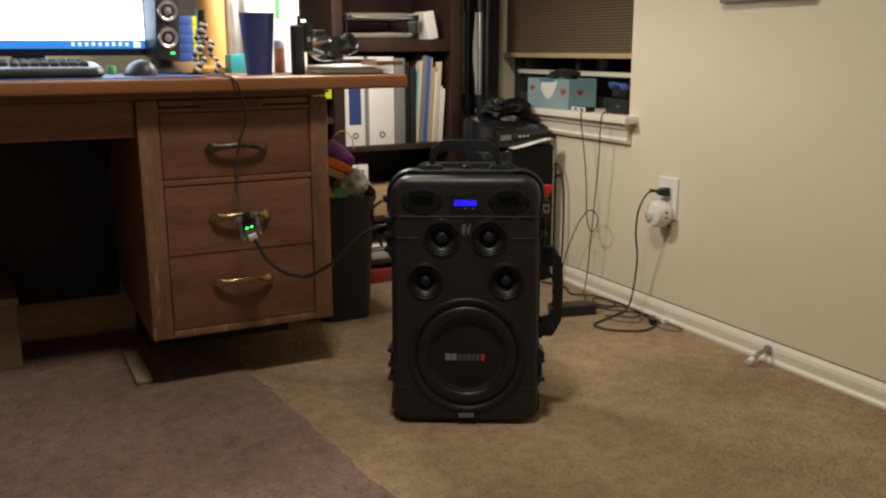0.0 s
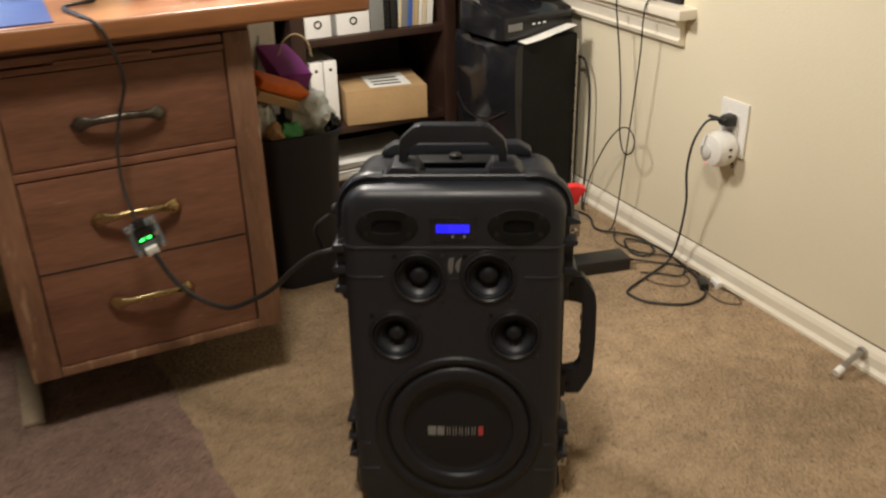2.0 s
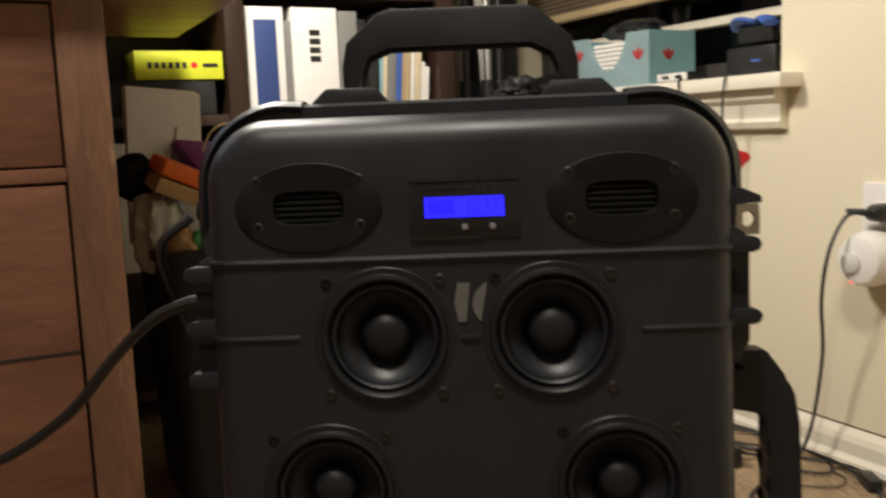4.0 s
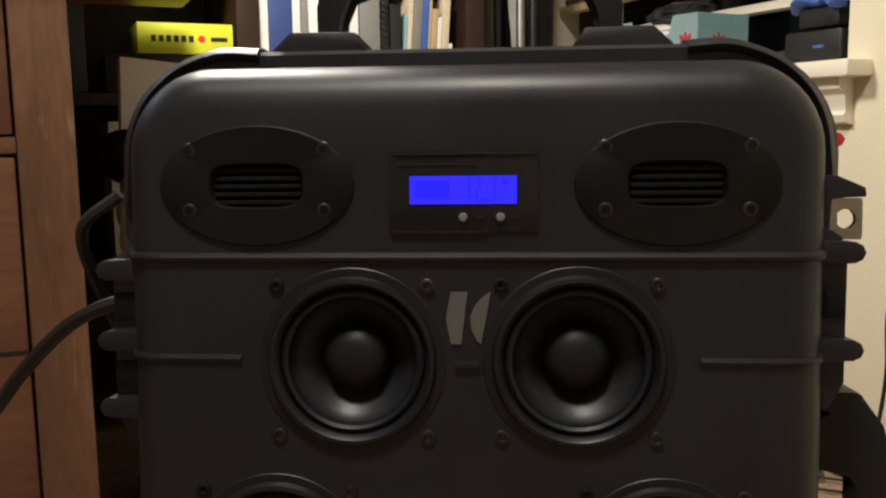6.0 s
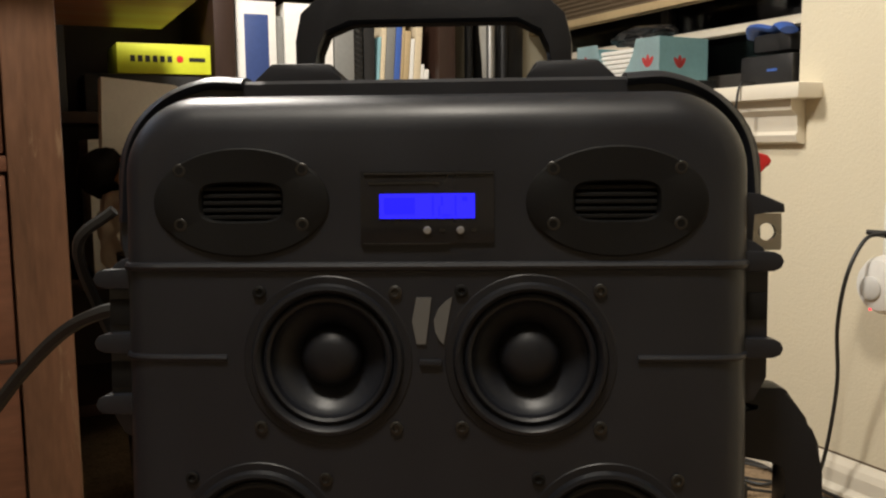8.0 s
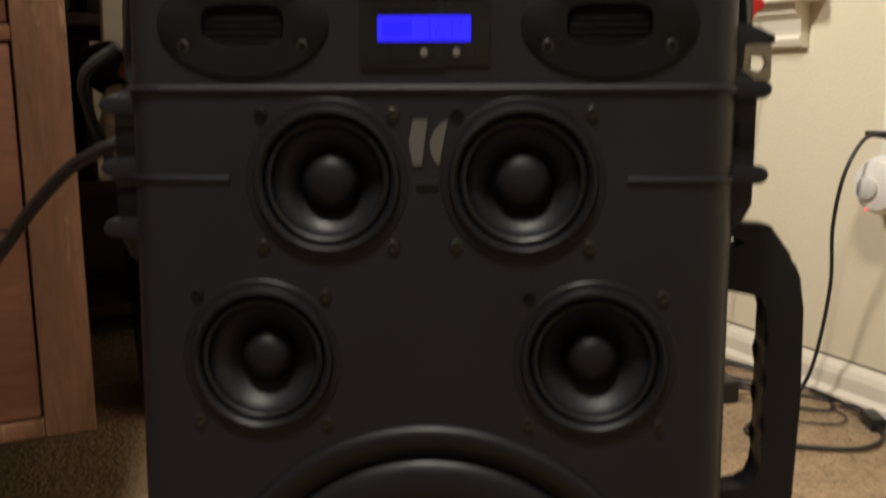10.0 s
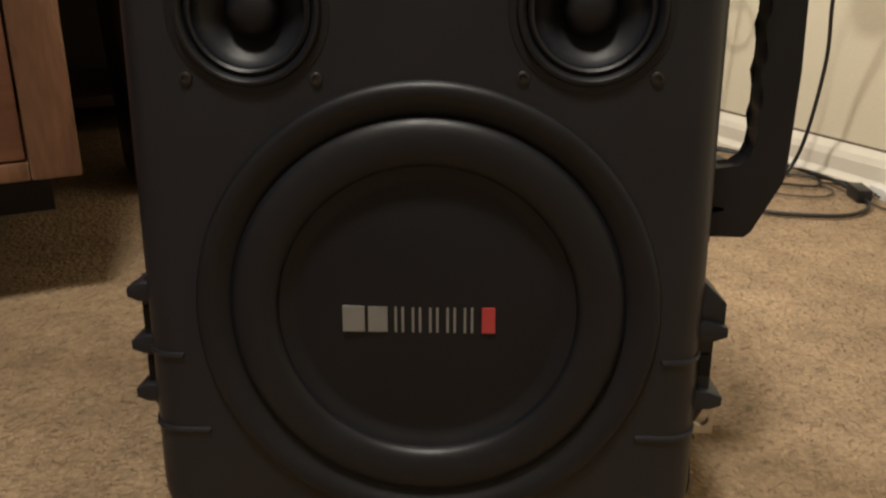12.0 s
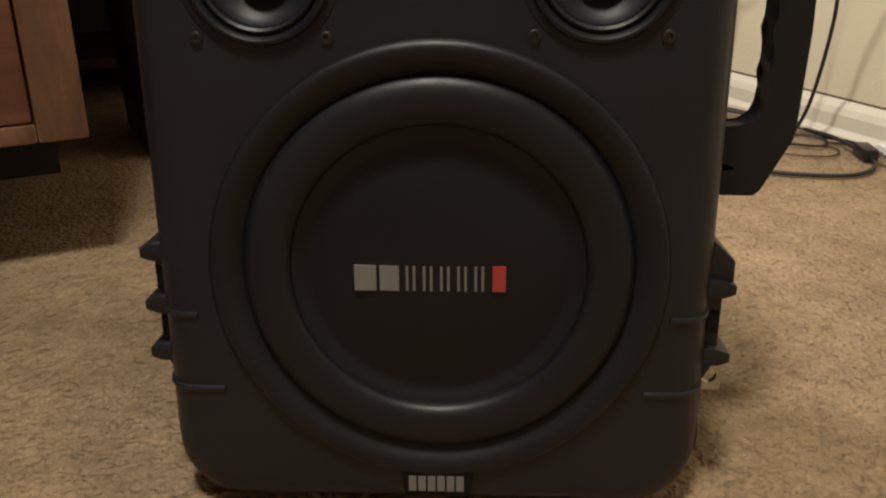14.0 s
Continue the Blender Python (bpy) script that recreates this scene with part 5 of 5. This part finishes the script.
for r in range(5):
    for c in range(20):
        if (r * 7 + c * 3) % 11:
            part("key", box((-0.205 + c * 0.0205, -0.045 + r * 0.021, 0.020 + r * 0.0018), (-0.187 + c * 0.0205, -0.027 + r * 0.021, 0.034 + r * 0.0018), 0.002, seg=1), DARKGREY, kb)
ms = thing("mouse", "dark grey computer mouse on the desk mat", "mouse", pose(0.572, 2.530, DT + 0.0032, 0, 0, 20))
bm = bmesh.new()
bmesh.ops.create_uvsphere(bm, u_segments=24, v_segments=16, radius=1)
for v in bm.verts:
    v.co = Vector((v.co.x * 0.034, v.co.y * 0.055, max(v.co.z, 0) * (0.036 - 0.010 * v.co.y)))
part("shell", bm, DARKGREY, ms)
part("wheel", lathe([(0.006, -0.003), (0.008, 0), (0.006, 0.003)], 16, None, Matrix.Translation((0, -0.035, 0.026)) @ Matrix.Rotation(radians(90), 4, "Y")), BLACK, ms)
cs = thing("desk_speaker", "small black desk loudspeaker with two grey cones", "speaker", pose(0.685, 2.800, DT, 6, 0, 12))
part("cabinet", box((-0.034, 0, 0.035), (0.034, 0.09, 0.26), 0.008), BLACK, cs)
part("neck", rod((0, 0.03, 0.012), (0, 0.035, 0.04), 0.018), BLACK, cs)
part("base", lathe([(0.045, 0), (0.045, 0.006), (0.03, 0.014), (0, 0.015)], 28, None, Matrix.Translation((0, 0.03, 0))), BLACK, cs)
for z in (0.095, 0.165, 0.232):
    part("cone", lathe([(0.028, 0.0), (0.027, 0.004), (0.023, 0.004), (0.014, -0.004), (0.010, -0.003), (0.010, 0.003), (0, 0.005)], 28, None, Matrix.Translation((0, 0, z)) @ FRONT), SILVER, cs, "grey speaker cone")
part("light", box((0.006, -0.0015, 0.052), (0.018, 0.0005, 0.058)), LEDG, cs, "green light", smooth=False)
lp = thing("desk_lamp", "desk lamp on a honey-coloured wooden column", "lamp", pose(0.824, 2.870, DT))
part("column", lathe([(0, 0), (0.060, 0), (0.060, 0.012), (0.042, 0.02), (0.036, 0.04), (0.036, 0.50), (0.026, 0.53), (0, 0.535)], 32), PINE, lp)
part("arm", rod((0, 0, 0.53), (0.261, -0.21, 0.595), 0.008), STEEL, lp)
part("shade", lathe([(0.022, 0.125), (0.040, 0.118), (0.095, 0.040), (0.093, 0.040), (0.038, 0.114), (0.022, 0.121)], 32, None, Matrix.Translation((0.261, -0.21, 0.470))), WHITE, lp)
bxs = thing("carton_stack", "stack of small blue and yellow cartons behind the speaker", "boxes", pose(0.771, 2.985, DT))
for k in range(5):
    part("carton", box((-0.03, 0, 0.03 + k * 0.026), (0.020, 0.10, 0.055 + k * 0.026), 0.001), BLUEB, bxs)
    part("carton_end", box((0.0205, 0.0, 0.03 + k * 0.026), (0.034, 0.10, 0.055 + k * 0.026), 0.001), YELLOW, bxs)
part("carton", box((-0.04, 0, 0.0), (0.04, 0.12, 0.0295), 0.002), CARD, bxs)
gp = thing("flexible_tripod", "black and white bendy-leg camera tripod", "tripod", pose(0.737, 2.600, DT))
part("head", rod((0, 0, 0.135), (0, 0, 0.160), 0.010), BLACK, gp)
for n, (tx_, ty_) in enumerate(((-0.022, -0.01), (0.040, 0.005), (0.005, 0.05))):
    for k in range(19):
        t = k / 18
        m = Matrix.Translation((tx_ * t + 0.007 * math.sin(k * 0.9 + n), ty_ * t + 0.007 * math.cos(k * 0.9 + n), 0.132 - 0.124 * t)) @ Matrix.Rotation(radians(35), 4, "Y")
        part("joint", lathe([(0, -0.0045), (0.0062, -0.0036), (0.0078, 0), (0.0062, 0.0036), (0, 0.0045)], 12, None, m), WHITE if k % 2 else BLACK, gp)
cu = thing("blue_cup", "tall blue plastic cup on the desk", "cup", pose(0.864, 2.540, DT))
part("cup", lathe([(0, 0), (0.031, 0), (0.032, 0.003), (0.0440, 0.150), (0.0455, 0.152), (0.0440, 0.153), (0.0410, 0.149), (0.030, 0.006), (0, 0.005)], 40), BLUECUP, cu)
cc = thing("clear_cup", "clear plastic cup holding small things", "cup", pose(0.930, 2.580, DT))
part("cup", lathe([(0, 0), (0.034, 0), (0.036, 0.003), (0.047, 0.125), (0.0485, 0.127), (0.046, 0.127), (0.0345, 0.005), (0, 0.004)], 40), CLEAR, cc)
pbt = thing("pill_bottle", "small amber pill bottle with a white cap", "bottle", pose(0.930, 2.580, DT + 0.0055))
part("bottle", lathe([(0, 0), (0.013, 0), (0.014, 0.002), (0.014, 0.062), (0, 0.062)], 24), AMBER, pbt)
part("cap", lathe([(0.0155, 0.0625), (0.0155, 0.082), (0.014, 0.084), (0, 0.084)], 24), WHITE, pbt)
bd = thing("handheld_device", "upright black handheld device with a short aerial", "radio", pose(0.952, 2.490, DT, 0, 0, 10))
part("body", box((-0.014, -0.012, 0), (0.014, 0.014, 0.122), 0.004), BLACK, bd)
part("side_body", box((0.0145, -0.010, 0.055), (0.040, 0.016, 0.130), 0.004), BLACKGLOSS, bd)
part("knob", rod((0.006, 0, 0.122), (0.006, 0, 0.145), 0.005), BLACK, bd)
part("emblem", box((0.022, -0.0112, 0.082), (0.032, -0.0095, 0.094), 0.0005), GREY, bd)
cm = thing("camcorder", "small black camcorder with its screen folded out", "camera", pose(1.068, 2.560, DT + 0.0235, 0, 0, 14))
part("body", loft([[(x, y, z) for x, z in rrect(w, h, r, 5)] for y, w, h, r in ((-0.045, 0.050, 0.052, 0.024), (-0.040, 0.062, 0.064, 0.030), (0.030, 0.066, 0.068, 0.030), (0.050, 0.056, 0.058, 0.027))]), BLACKGLOSS, cm).matrix_basis = pose(-0.012, 0, 0.042)
part("lens_barrel", lathe([(0.027, 0), (0.028, 0.020), (0.026, 0.030), (0.021, 0.031), (0.017, 0.022), (0, 0.020)], 28, None, pose(0.020, -0.030, 0.046, 55, 35, 0)), BLACK, cm)
part("hand_strap", sweep([(-0.045, -0.035, 0.030), (-0.062, -0.01, 0.040), (-0.060, 0.02, 0.046), (-0.044, 0.045, 0.042)], 0.004, 8, flat=(0.013, 0.002)), BLACK, cm)
part("viewfinder", box((-0.030, 0.030, 0.070), (0.005, 0.075, 0.090), 0.006), BLACK, cm)
part("screen", box((-0.030, -0.085, 0.003), (0.080, -0.045, 0.014), 0.003), BLACK, cm)
part("hinge", rod((0.080, -0.086, 0.0085), (0.080, -0.044, 0.0085), 0.007), SILVER, cm)
part("light", box((0.058, -0.0862, 0.006), (0.064, -0.0848, 0.010)), LEDR, cm, smooth=False)
sheets("paper_pile", 8, 1.085, 2.52, DT + 0.0005, 0.19, 0.25, PAPER, "pile of white papers at the desk end", 0.0028, 5)
wpk = thing("wallet", "reddish leather folder on the pile of papers", "folder", pose(1.160, 2.43, DT + 0.0235, 0, 0, 5))
part("folder", box((-0.04, -0.045, 0), (0.035, 0.05, 0.010), 0.003), WOOD, wpk)
cn = thing("metal_canister", "brushed metal canister on the desk", "canister", pose(0.899, 2.950, DT))
part("body", lathe([(0, 0), (0.040, 0), (0.040, 0.05), (0.037, 0.06), (0.037, 0.24), (0.030, 0.255), (0, 0.256)], 36), SILVER, cn)
cy = thing("cyan_box", "bright cyan carton on the desk", "box", pose(0.885, 2.76, DT))
part("carton", box((-0.045, -0.02, 0), (0.030, 0.05, 0.050), 0.002), CYAN, cy)
po = thing("paper_organiser", "white desk organiser full of papers with a green card", "organiser", pose(1.020, 2.900, DT))
part("front", box((-0.085, 0.0, 0), (0.09, 0.003, 0.15), 0.001), WHITE, po)
part("base", box((-0.085, 0.003, 0), (0.09, 0.12, 0.004)), WHITE, po)
part("back", box((-0.085, 0.117, 0.004), (0.09, 0.12, 0.22), 0.001), WHITE, po)
for k, (x0, x1, h, m) in enumerate(((-0.08, 0.0, 0.25, PAPER), (-0.06, 0.02, 0.22, GREEN), (0.0, 0.085, 0.28, PAPER), (-0.02, 0.07, 0.24, OLDPAPER), (-0.07, 0.06, 0.30, PAPER))):
    part("paper", box((x0, 0.012 + k * 0.02, 0.004), (x1, 0.015 + k * 0.02, h)), m, po, smooth=False)
ct = thing("clear_tub", "clear plastic tub on the desk", "tub", pose(0.524, 2.680, DT + 0.0))
part("cap", lathe([(0, 0.0035), (0.012, 0.0035), (0.012, 0.020), (0.009, 0.024), (0, 0.024)], 20), GREEN, ct)

# ---- ceiling light, out of view ----
cl = thing("ceiling_light", "round ceiling light with an open metal rim", "ceiling light", pose(0.68, 1.44, 2.44))
part("canopy", lathe([(0, 0), (0.16, 0), (0.16, -0.02), (0.14, -0.03), (0, -0.03)], 36), WHITE, cl)
